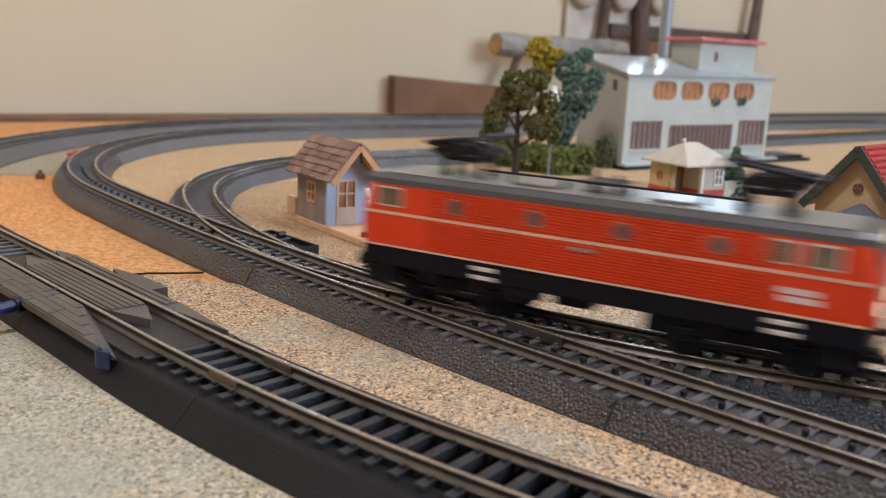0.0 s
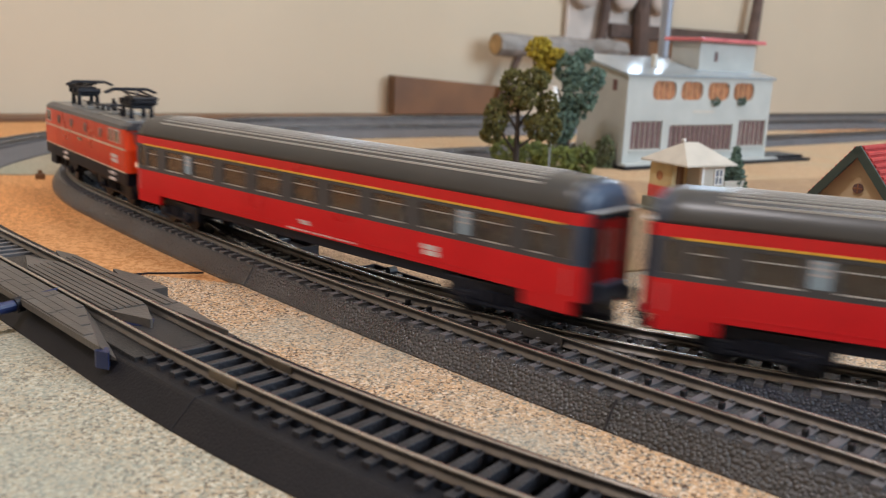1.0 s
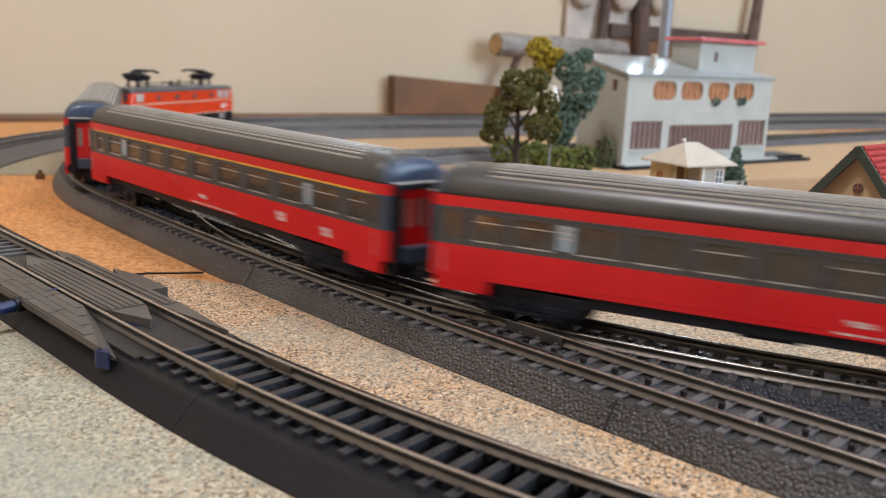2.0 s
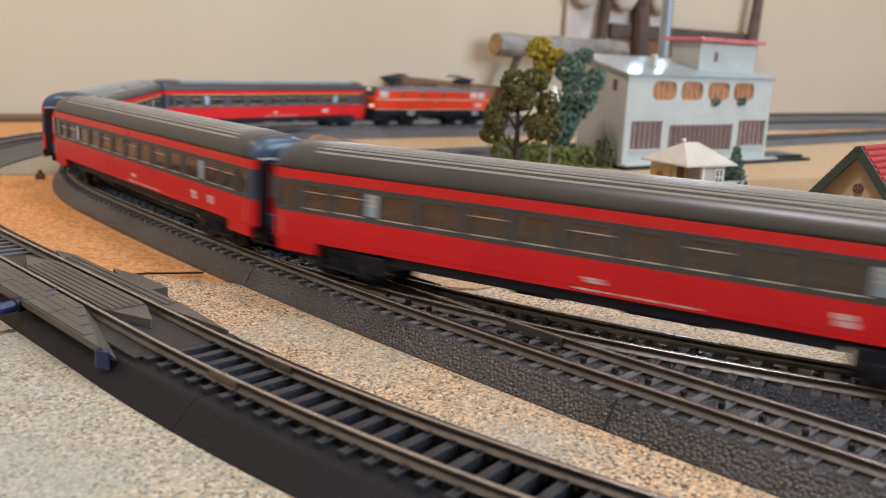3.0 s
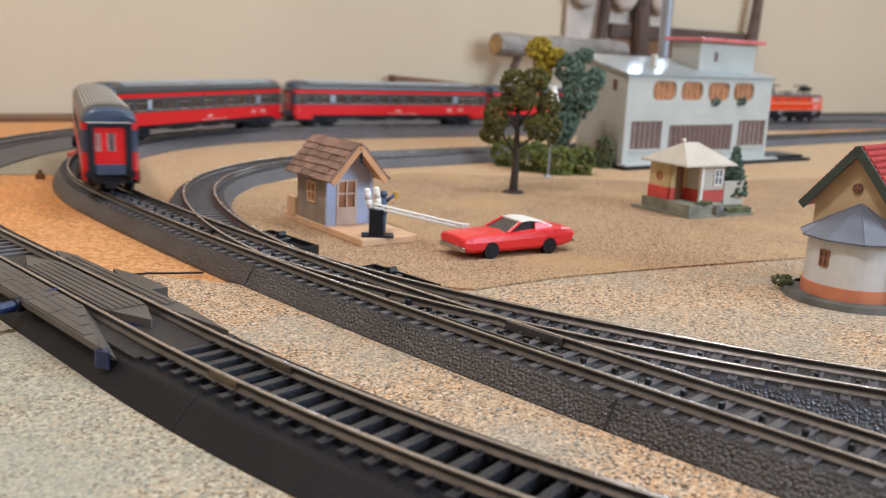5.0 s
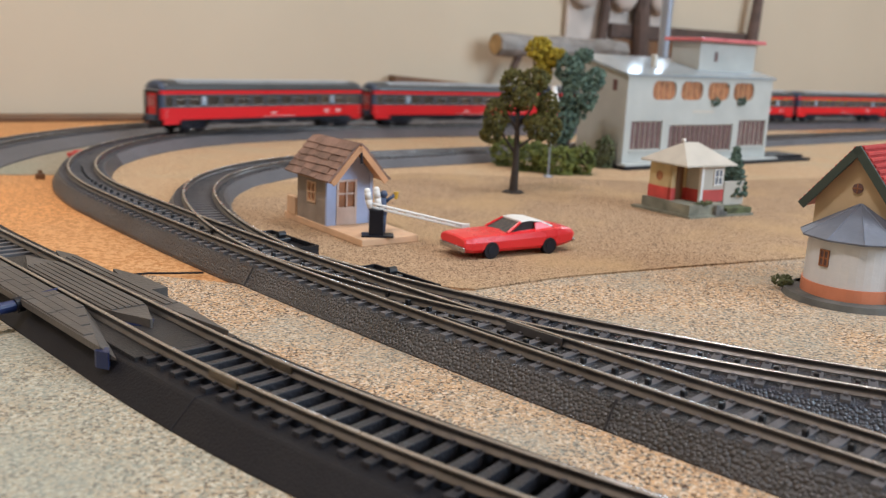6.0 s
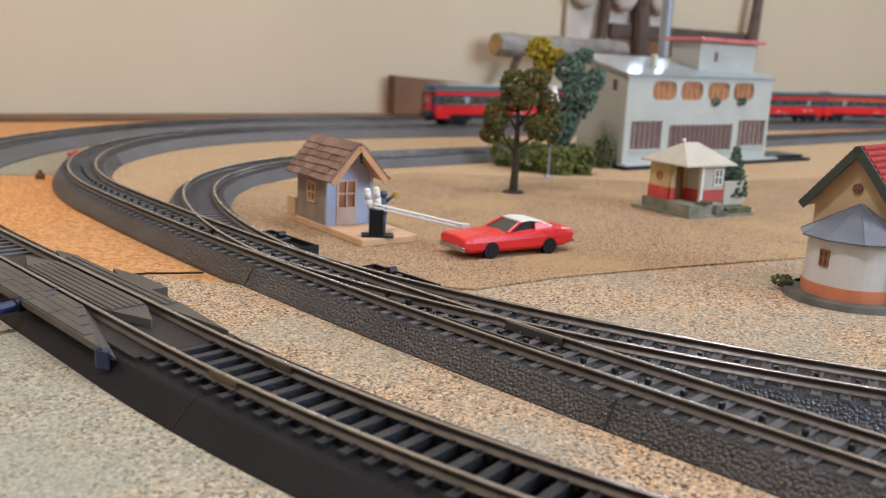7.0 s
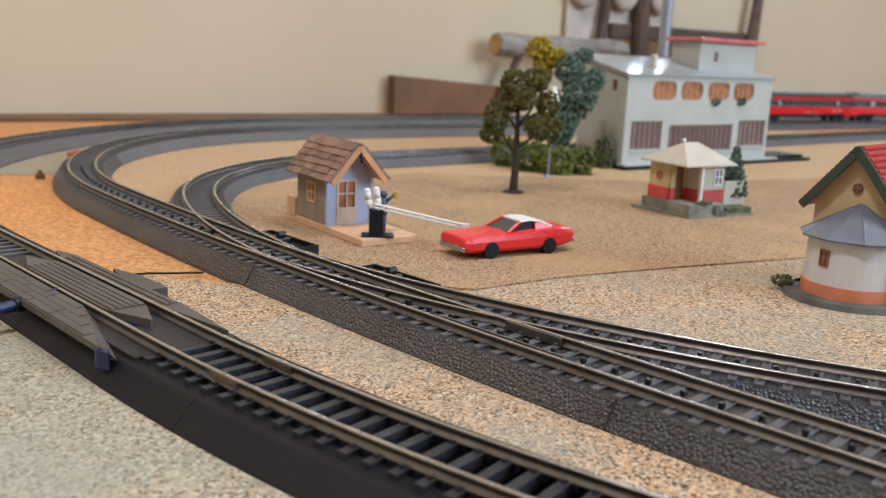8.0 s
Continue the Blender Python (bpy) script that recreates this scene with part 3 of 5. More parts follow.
def coach(label, first_class, signs):
    L, half = 251.0, 13.8
    c = thing("passenger_coach", at(0, 0, RAIL_TOP), label, "railway coach", "coaches of the express train")
    # lower side, with deeper skirts under the doors at both ends
    bm = bmesh.new()
    shell(bm, L, half, 12.5, 22.9)
    part("lower_body", bm, "red", c, "glossy carmine red lower side")
    for s in (-1, 1):
        for x0, x1 in ((L / 2 - 21, L / 2 - 2.6), (-L / 2 + 2.6, -L / 2 + 21)):
            bm = bmesh.new()
            box(bm, x0, x1, s * (half - 1.15) - 1.1, s * (half - 1.15) + 1.1, 8.2, 12.7, 0.3)
            part("door_skirt", bm, "red", c)
    # a crease along the side, low on the red
    for s in (-1, 1):
        bm = bmesh.new()
        box(bm, -L / 2 + 22, L / 2 - 22, s * half - 0.1, s * half + 0.1, 14.2, 14.45)
        part("side_crease", bm, "red", c)
        for x in (-L / 2 + 5.0, L / 2 - 5.0):
            bm = bmesh.new()
            rod(bm, (x, s * (half + 0.3), 14.2), (x, s * (half + 0.3), 21.6), 0.14, n=6)
            for z in (14.2, 21.6):
                rod(bm, (x, s * (half + 0.35), z), (x, s * (half - 0.2), z), 0.14, n=6)
            part("handrail", bm, "pane_frame", c, "thin pale door handrail")
    bm = bmesh.new()
    box(bm, -73, 73, -12.9, 12.9, 8.8, 12.7, 0.4)
    box(bm, -L / 2 + 4, L / 2 - 4, -10.8, 10.8, 10.4, 12.7, 0.3)
    box(bm, -38, -8, -6, 6, 6.2, 9.0, 0.6)
    box(bm, 12, 30, -6, 6, 6.0, 9.0, 0.6)
    rod(bm, (40, -4, 7.6), (62, -4, 7.6), 1.6)
    part("underframe", bm, "under", c, "dark grey underframe and equipment boxes")
    # window band with real openings
    if first_class:
        half_wins = [(22.7, 16.4), (45.5, 16.4), (68.3, 15.4), (91.4, 14.6), (109.4, 8.6), (118.5, 4.6)]
    else:
        half_wins = [(17.55, 14.2), (35.1, 14.2), (52.65, 14.2), (70.2, 14.2), (90.6, 13.0), (105.2, 11.0), (117.2, 6.6)]
    wins = sorted([(0, 14.2)] + half_wins + [(-x, w) for x, w in half_wins])
    bm = bmesh.new()
    z0, za, zb, z1 = 22.9, 24.5, 33.4, 34.6
    for s in (-1, 1):
        ya, yb = (half - 1.0, half) if s > 0 else (-half, -half + 1.0)
        box(bm, -L / 2 + 3, L / 2 - 3, ya, yb, z0, za)
        box(bm, -L / 2 + 3, L / 2 - 3, ya, yb, zb, z1)
        xs = [-L / 2 + 3] + [v for x, w in wins for v in (x - w / 2, x + w / 2)] + [L / 2 - 3]
        for xa, xb in zip(xs[::2], xs[1::2]):
            box(bm, xa, xb, ya, yb, za, zb)
    part("window_band", bm, "band", c, "anthracite window band")
    for s in (-1, 1):
        for x, w in wins:
            bm = bmesh.new()
            y = s * (half - 0.55)
            box(bm, x - w / 2 - 0.02, x + w / 2 + 0.02, y - 0.2, y + 0.2, za - 0.02, zb + 0.02)
            p = part("window", bm, "glass", c)
            if w < 8:
                continue
            yf = s * (half - 0.1)
            bm = bmesh.new()
            for xa, xb, fa, fb in ((x - w / 2, x - w / 2 + 0.55, za, zb), (x + w / 2 - 0.55, x + w / 2, za, zb), (x - w / 2, x + w / 2, zb - 0.5, zb)):
                box(bm, xa, xb, yf - 0.25, yf + 0.25, fa, fb)
            part("window_frame", bm, "band", p)
            bm = bmesh.new()
            box(bm, x - w / 2 + 0.5, x + w / 2 - 0.5, yf - 0.18, yf + 0.22, za - 0.05, za + 0.3)
            if first_class or abs(x) < 1 or 30 < abs(x) < 40 or abs(x) > 80:
                box(bm, x - w / 2 + 0.9, x + w / 2 - 0.9, yf - 0.18, yf + 0.2, zb - 2.9, zb - 2.65)
            part("window_rail", bm, "pane_frame", p, "bright window ledge and sash bar")
    # inside: floor, corridor wall, seats
    bm = bmesh.new()
    box(bm, -L / 2 + 4, L / 2 - 4, -12.4, 12.4, 22.4, 23.4)
    box(bm, -L / 2 + 14, L / 2 - 14, -3.2, -2.4, 23.4, 31.0)
    for i in range(12):
        x = -96.5 + 17.55 * i
        box(bm, x - 0.5, x + 0.5, -12.2, 12.2, 23.4, 31.5)
        for side in (-1, 1):
            box(bm, x - 4.0, x + 4.0, side * 7.4 - 4.4, side * 7.4 + 4.4, 23.4, 26.2, 0.5)
    part("interior", bm, "inside", c, "brown compartment walls and seats")
    # stripe under the roof
    bm = bmesh.new()
    shell(bm, L, half, 34.6, 38.1)
    part("red_stripe", bm, "red", c, "red stripe under the roof")
    bm = bmesh.new()
    for s in (-1, 1):
        box(bm, -L / 2 + 8, L / 2 - 8, s * half - 0.12, s * half + 0.12, 34.1, 34.75)
    part("thin_line", bm, "yellow" if first_class else "band", c)
    # roof with ribs; their shine is put in as a pale colour
    rings = []
    for x, sh, dr in ((-L / 2 + 0.3, 0.88, 3.4), (-L / 2 + 1.6, 0.95, 1.7), (-L / 2 + 4.0, 0.99, 0.6), (-L / 2 + 8, 1.0, 0.1), (-L / 2 + 18, 1.0, 0), (L / 2 - 18, 1.0, 0), (L / 2 - 8, 1.0, 0.1), (L / 2 - 4.0, 0.99, 0.6), (L / 2 - 1.6, 0.95, 1.7), (L / 2 - 0.3, 0.88, 3.4)):
        rings.append(roof_ring(x, half - 0.05, sh, dr))
    bm = bmesh.new()
    loft(bm, rings[2:8])
    rf = part("roof", bm, "roof", c, "grey ribbed roof", smooth=True)
    # roof ends get a bluer material that holds the window's reflection
    for ends in (rings[:3], rings[7:]):
        bm = bmesh.new()
        loft(bm, ends)
        part("roof_end", bm, "endwall", c, "rounded roof end with the window's blue reflection painted in", smooth=True)
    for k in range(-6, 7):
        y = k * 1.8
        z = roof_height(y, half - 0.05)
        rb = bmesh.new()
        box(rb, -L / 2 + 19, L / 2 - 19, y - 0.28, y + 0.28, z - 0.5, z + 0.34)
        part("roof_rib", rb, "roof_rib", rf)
    # ends: corner pillars, end wall, gangway, door
    for sx in (-1, 1):
        xe = sx * (L / 2)
        bm = bmesh.new()
        for s in (-1, 1):
            rod(bm, (xe - sx * 3, s * (half - 3), 22.9), (xe - sx * 3, s * (half - 3), 34.6), 3.0, n=16)
        box(bm, *sorted((xe - sx * 1.6, xe - sx * 0.1)), -half + 3, half - 3, 22.9, 38.0)
        box(bm, *sorted((xe - sx * 0.3, xe + sx * 0.1)), -10.6, 10.6, 12.6, 38.0)
        end = part("end_wall", bm, "endwall", c, "coach end with blue window light in its colour")
        # small ledge whose pale colour draws the highlight on the roof edge
        bm = bmesh.new()
        box(bm, *sorted((xe - sx * 0.2, xe + sx * 1.3)), -11.0, 11.0, 38.0, 38.6, 0.15)
        part("roof_ledge", bm, "roof_rib", end, "ledge over the gangway, edge highlight in its pale colour")
        bm = bmesh.new()
        x0, x1 = sorted((xe, xe + sx * 1.6))
        for s in (-1, 1):
            box(bm, x0, x1, s * 9.2 - 1.8, s * 9.2 + 1.8, 9.5, 37.6, 0.5)
        box(bm, x0, x1, -7.6, 7.6, 36.0, 37.8, 0.4)
        part("gangway", bm, "rubber", end, "black rubber gangway frame")
        bm = bmesh.new()
        box(bm, *sorted((xe, xe + sx * 2.2)), -7.2, 7.2, 11.5, 17.0, 0.4)
        part("bridge_plate", bm, "endwall", end, "dark blue-grey gangway plate")
        bm = bmesh.new()
        box(bm, *sorted((xe - sx * 0.05, xe + sx * 0.45)), -7.5, 7.5, 16.8, 36.2)
        d = part("gangway_door", bm, "red", end, "red gangway door")
        for y0, y1 in ((-2.2, 0.8), (4.8, 6.2)):
            bm = bmesh.new()
            box(bm, *sorted((xe + sx * 0.3, xe + sx * 0.6)), y0, y1, 23.5, 33.0)
            dw = part("door_window", bm, "band", d)
            bm = bmesh.new()
            for u in (y0, y1):
                box(bm, *sorted((xe + sx * 0.3, xe + sx * 0.75)), u - 0.2, u + 0.2, 23.5, 33.0)
            part("window_trim", bm, "pane_frame", dw)
        for s in (-1, 1):
            bm = bmesh.new()
            rod(bm, (xe - sx * 0.5, s * 10.2, 12.0), (xe + sx * 2.0, s * 10.2, 12.0), 1.0)
            rod(bm, (xe + sx * 2.0, s * 10.2, 12.0), (xe + sx * 2.8, s * 10.2, 12.0), 2.3, n=14)
            part("buffer", bm, "dark", c)
        bm = bmesh.new()
        box(bm, *sorted((xe - sx * 8, xe + sx * 2.6)), -1.5, 1.5, 5.2, 6.8, 0.3)
        box(bm, *sorted((xe + sx * 1.6, xe + sx * 3.2)), -3.0, 3.0, 4.6, 8.0, 0.4)
        box(bm, *sorted((xe - sx * 9, xe - sx * 0.5)), -8.5, 8.5, 6.4, 10.8, 0.4)
        part("coupler", bm, "dark", c)
    # markings
    for s in (-1, 1):
        for x, w, z, h in signs:
            bm = bmesh.new()
            y = s * (half + 0.03)
            if w > 20:
                u = s * x - w / 2
                for wd in (2.2, 3.4, 1.2, 4.0, 2.6, 1.6, 3.0, 5.5):
                    box(bm, u, u + wd, y - 0.08, y + 0.08, z - h / 2, z + h / 2)
                    u += wd + 2.0
            else:
                for k in range(2):
                    box(bm, s * x - w / 2 + k * 0.5, s * x + w / 2 - 0.8 + k * 0.8, y - 0.1, y + 0.1, z - h / 2 + k * h * 0.52, z - h / 2 + k * h * 0.52 + h * 0.45)
            part("marking", bm, "mark", c, "pale bars of lettering")
        for x in (-80.2, 80.2):
            bm = bmesh.new()
            box(bm, s * x - 1.9, s * x + 1.9, s * half - 0.15, s * half + 0.15, 25.2, 32.8)
            pl = part("class_plate", bm, "sign", c, "pale blue class plate")
            bm = bmesh.new()
            # the class figure 2
            for u0, u1, v0, v1 in ((-1.3, 1.3, 31.9, 32.5), (0.7, 1.3, 30.9, 31.9), (-1.3, 1.3, 30.3, 30.9), (-1.3, -0.7, 29.2, 30.3), (-1.3, 1.3, 28.6, 29.2)):
                box(bm, s * x + min(s * u0, s * u1), s * x + max(s * u0, s * u1), s * half - 0.22, s * half + 0.22, v0, v1)
            part("class_bar", bm, "mark", pl)
    # the model is built a little short for its scale
    for ob in c.children_recursive:
        for v in ob.data.vertices:
            v.co.x *= COACH_SHORT
    bs = [bogie(c, x, 38, 5.4, 6.0, "under") for x in (COACH_PIVOT, -COACH_PIVOT)]
    return c, bs


VEHICLES = []
SIGNS = {0: ((0, 6, 16.6, 1.6), (-8, 40, 13.4, 0.6), (-66, 7, 17.6, 3.6)),
         1: ((0, 6, 16.6, 1.6), (-8, 40, 13.4, 0.6), (-62, 5, 18.0, 3.4), (-92, 5, 17.0, 3.2)),
         2: ((-2, 6, 16.6, 1.6), (-12, 44, 13.6, 0.6), (-72.4, 4.6, 17.6, 3.6), (-88.7, 5.0, 17.8, 3.4))}
for n, (kind, first, text) in enumerate((
        (2, False, "red and grey second-class coach at the train's tail"), (2, False, "red and grey second-class express coach"),
        (2, False, "red and grey second-class express coach"), (1, True, "red and grey express coach with yellow line"),
        (0, True, "red and grey first-class coach behind the locomotive"))):
    ob, bogs = coach(text, first, SIGNS[kind])
    VEHICLES.append((ob, 130.0 + COACH_PITCH * n, COACH_PIVOT, bogs))


def pantograph(parent, x, flip):
    """A folded pantograph: base frame, insulators, arms, contact strips."""
    bm = bmesh.new()
    for s in (-1, 1):
        for d in (-6, 6):
            rod(bm, (d, s * 5, 35.2), (d, s * 5, 41.5), 1.4, 1.0, 8)
    box(bm, -8, 6, -5, 5, 40.4, 46.0, 0.6)
    for d in (-9, -1, 7):
        rod(bm, (d, -6.5, 43.6), (d, 6.5, 43.6), 1.5, n=8)
    p = part("pantograph", bm, "dark", parent, "folded black pantograph", m=at(x, 0, 6.2, 180 if flip else 0))
    bm = bmesh.new()
    for s in (-1, 1):
        rod(bm, (-8, s * 5, 42), (8, s * 5, 42), 0.9)
        rod(bm, (s * 6, -5, 42), (s * 6, 5, 42), 0.9)
    part("base_frame", bm, "dark", p)
    bm = bmesh.new()
    rod(bm, (-4, -6, 43), (-4, 6, 43), 1.5)
    part("axle", bm, "dark", p)
    for s in (-1, 1):
        for a, b, r in (((4, s * 4, 43), (-13, s * 5.6, 45.6), 0.75), ((-13, s * 5.6, 45.6), (10, s * 4, 48.4), 0.65), ((-13, s * 5.6, 45.6), (10, -s * 4, 48.0), 0.5)):
            bm = bmesh.new()
            rod(bm, a, b, r, n=6)
            part("arm", bm, "dark", p)
    bm = bmesh.new()
    rod(bm, (-13, -6, 45.6), (-13, 6, 45.6), 0.7)
    part("cross_bar", bm, "dark", p)
    for d in (8.5, 11.5):
        bm = bmesh.new()
        rod(bm, (d, -8.5, 49.0), (d, 8.5, 49.0), 0.75, n=6)
        for s in (-1, 1):
            rod(bm, (d, s * 8.5, 49.0), (d, s * 12.6, 47.2), 0.65, n=6)
        part("contact_strip", bm, "dark", p)


def locomotive():
    L, half = 157.0, 15.9
    c = thing("electric_locomotive", at(0, 0, RAIL_TOP), "blood-orange electric locomotive with two folded pantographs", "locomotive")
    bm = bmesh.new()
    rings = []
    for dx, z in ((0.2, 13.2), (0, 24.0), (2.6, 33.6)):
        pts = []
        r = 3.2
        lx = L / 2 - dx
        for cx, cy, a0 in ((lx - r, half - r, 0), (-lx + r, half - r, 90), (-lx + r, -half + r, 180), (lx - r, -half + r, 270)):
            for k in range(5):
                a = radians(a0 + k * 22.5)
                pts.append((cx + r * math.cos(a), cy + r * math.sin(a), z))
        rings.append(pts)
    loft(bm, rings)
    body = part("body", bm, "orange", c, "blood-orange ribbed body side", m=at(0, 0, 4.8))
    # pressed ribs along the machine room
    bm = bmesh.new()
    for s in (-1, 1):
        for k in range(21):
            z = 14.2 + k * 0.93
            if 23.2 < z < 24.8:
                continue
            box(bm, -L / 2 + 26, L / 2 - 26, s * half - 0.16, s * half + 0.34, z, z + 0.52)
    part("side_ribs", bm, "orange", body)
    for s in (-1, 1):
        bm = bmesh.new()
        box(bm, -L / 2 + 2, L / 2 - 2, s * half - 0.2, s * half + 0.2, 23.6, 24.5)
        part("waist_line", bm, "loco_line", body, "thin cream waist line")
        bm = bmesh.new()
        box(bm, -L / 2 + 2, L / 2 - 2, s * half - 0.15, s * half + 0.15, 12.9, 13.5)
        part("lower_line", bm, "loco_line", body)
        for x in (-38.6, -11.6, 15.4, 42.4) if s > 0 else (38.6, 11.6, -15.4, -42.4):
            bm = bmesh.new()
            rod(bm, (x, s * (half + 0.6), 28.9), (x, s * (half - 0.6), 28.9), 2.5, n=20)
            w = part("porthole", bm, "steel", body, "round porthole window", smooth=False)
            bm = bmesh.new()
            rod(bm, (x, s * (half + 0.68), 28.9), (x, s * (half - 0.4), 28.9), 2.1, n=20)
            part("pane", bm, "band", w)
        for sx in (-1, 1):
            for x, w in ((67.0, 9.6),) if sx * s > 0 else ((64.5, 8.6), (53.5, 8.2)):
                bm = bmesh.new()
                box(bm, sx * x - w / 2, sx * x + w / 2, s * half - 0.3, s * half + 0.2, 26.2, 32.6, 0.1)
                f = part("cab_window", bm, "pane_frame", body, "cab side window in a bright frame")
                bm = bmesh.new()
                box(bm, sx * x - w / 2 + 0.6, sx * x + w / 2 - 0.6, s * half - 0.2, s * half + 0.3, 26.8, 32.0)
                part("pane", bm, "cab_pane", f)
        bm = bmesh.new()
        for k in range(2):
            box(bm, -s * 60 - 5 + k * 0.6, -s * 60 + 5 + k * 0.6, s * half - 0.1, s * half + 0.16, 16.6 + k * 2.2, 18.2 + k * 2.2)
        part("emblem", bm, "mark", body, "pale emblem bars")
        bm = bmesh.new()
        box(bm, -4, 4, s * half - 0.1, s * half + 0.6, 21.2, 22.4)
        part("number_bar", bm, "steel", body, "small metal number bar")
    for sx in (-1, 1):
        bm = bmesh.new()
        for s in (-1, 1):
            box(bm, *sorted((sx * (L / 2 - 2.6), sx * (L / 2 - 0.7))), s * 6.4 - 5.2, s * 6.4 + 5.2, 26.4, 32.2, 0.3)
        part("windscreen", bm, "band", body, "dark two-part windscreen")
        for y, z in ((-9.5, 17), (9.5, 17), (0, 34.2)):
            bm = bmesh.new()
            rod(bm, (sx * (L / 2 - 1.5 - (2 if z > 30 else 0)), y, z), (sx * (L / 2 + 0.8 - (2 if z > 30 else 0)), y, z), 1.9, n=16)
            part("headlamp", bm, "lamp_on" if sx < 0 else "pane_frame", body)
    # roof
    bm = bmesh.new()
    rings = []
    for x in (-L / 2 + 1.5, -L / 2 + 6, L / 2 - 6, L / 2 - 1.5):
        e = 1.6 if abs(x) > L / 2 - 4 else 0
        rings.append([(x, -half - 0.1 + e, 33.4), (x, half + 0.1 - e, 33.4), (x, half - 0.3 - e, 35.2), (x, half - 2.6 - e, 36.5), (x, -half + 2.6 + e, 36.5), (x, -half + 0.3 + e, 35.2)])
    loft(bm, rings)
    rf = part("roof", bm, "band", c, "dark grey roof edge", m=at(0, 0, 4.8))
    bm = bmesh.new()
    box(bm, -L / 2 + 8, L / 2 - 8, -half + 3.2, half - 3.2, 36.4, 37.0, 0.2)
    part("roof_deck", bm, "loco_roof", rf, "silver roof deck")
    for x in (-22, 20):
        bm = bmesh.new()
        box(bm, x - 7, x + 7, -8, 8, 36.9, 37.9, 0.4)
        part("roof_hatch", bm, "loco_roof", rf)
    bm = bmesh.new()
    rod(bm, (-40, 3, 39.6), (40, 3, 39.6), 0.4, n=6)
    for x in (-30, -8, 2, 12, 30):
        rod(bm, (x, 3, 36.8), (x, 3, 39.6), 0.9, 0.6, 8)
    box(bm, -6, 6, -6, 6, 39.4, 40.4, 0.3)
    rod(bm, (6, -4, 37), (6, -4, 43), 1.1, 0.8, 8)
    rod(bm, (-3, -2, 37), (-3, -2, 42), 1.1, 0.8, 8)
    part("roof_line", bm, "dark", rf, "black roof conductor and insulators")
    pantograph(c, 47, True)
    pantograph(c, -47, False)
    # frame
    bm = bmesh.new()
    box(bm, -L / 2 + 1, L / 2 - 1, -half + 0.4, half - 0.4, 11.4, 18.1, 0.5)
    box(bm, -2, 11, -9, 9, 7.0, 12, 0.6)
    for s in (-1, 1):
        box(bm, 12, 24, s * 13.6 - 1.4, s * 13.6 + 1.4, 8.6, 12, 0.4)
    for sx in (-1, 1):
        box(bm, *sorted((sx * (L / 2 - 14), sx * (L / 2 - 1))), -13.5, 13.5, 5.0, 12, 0.5)
    fr = part("frame", bm, "loco_black", c, "blue-black underframe")
    for sx in (-1, 1):
        for s in (-1, 1):
            bm = bmesh.new()
            for z in (12.2, 15.0):
                box(bm, sx * 44 - s * 12.5 - 4, sx * 44 - s * 12.5 + 4, s * 15.5 - 1.0, s * 15.5 + 1.0, z, z + 1.2, 0.2)
            part("step", bm, "mark", fr, "pale cab step")
        for s in (-1, 1):
            bm = bmesh.new()
            rod(bm, (sx * (L / 2 - 1), s * 10.2, 11), (sx * (L / 2 + 2), s * 10.2, 11), 1.1)
            rod(bm, (sx * (L / 2 + 2), s * 10.2, 11), (sx * (L / 2 + 2.8), s * 10.2, 11), 2.5, n=14)
            part("buffer", bm, "dark", fr)
        bm = bmesh.new()
        box(bm, *sorted((sx * (L / 2 - 4), sx * (L / 2 + 4))), -1.5, 1.5, 5.2, 7, 0.3)
        part("coupler", bm, "dark", fr)
    bs = [bogie(c, x, 54, 6.6, 6.0, "loco_black") for x in (45, -45)]
    return c, bs


ob, bogs = locomotive()
VEHICLES.append((ob, 130.0 + COACH_PITCH * 4 + 210.0, 45.0, bogs))


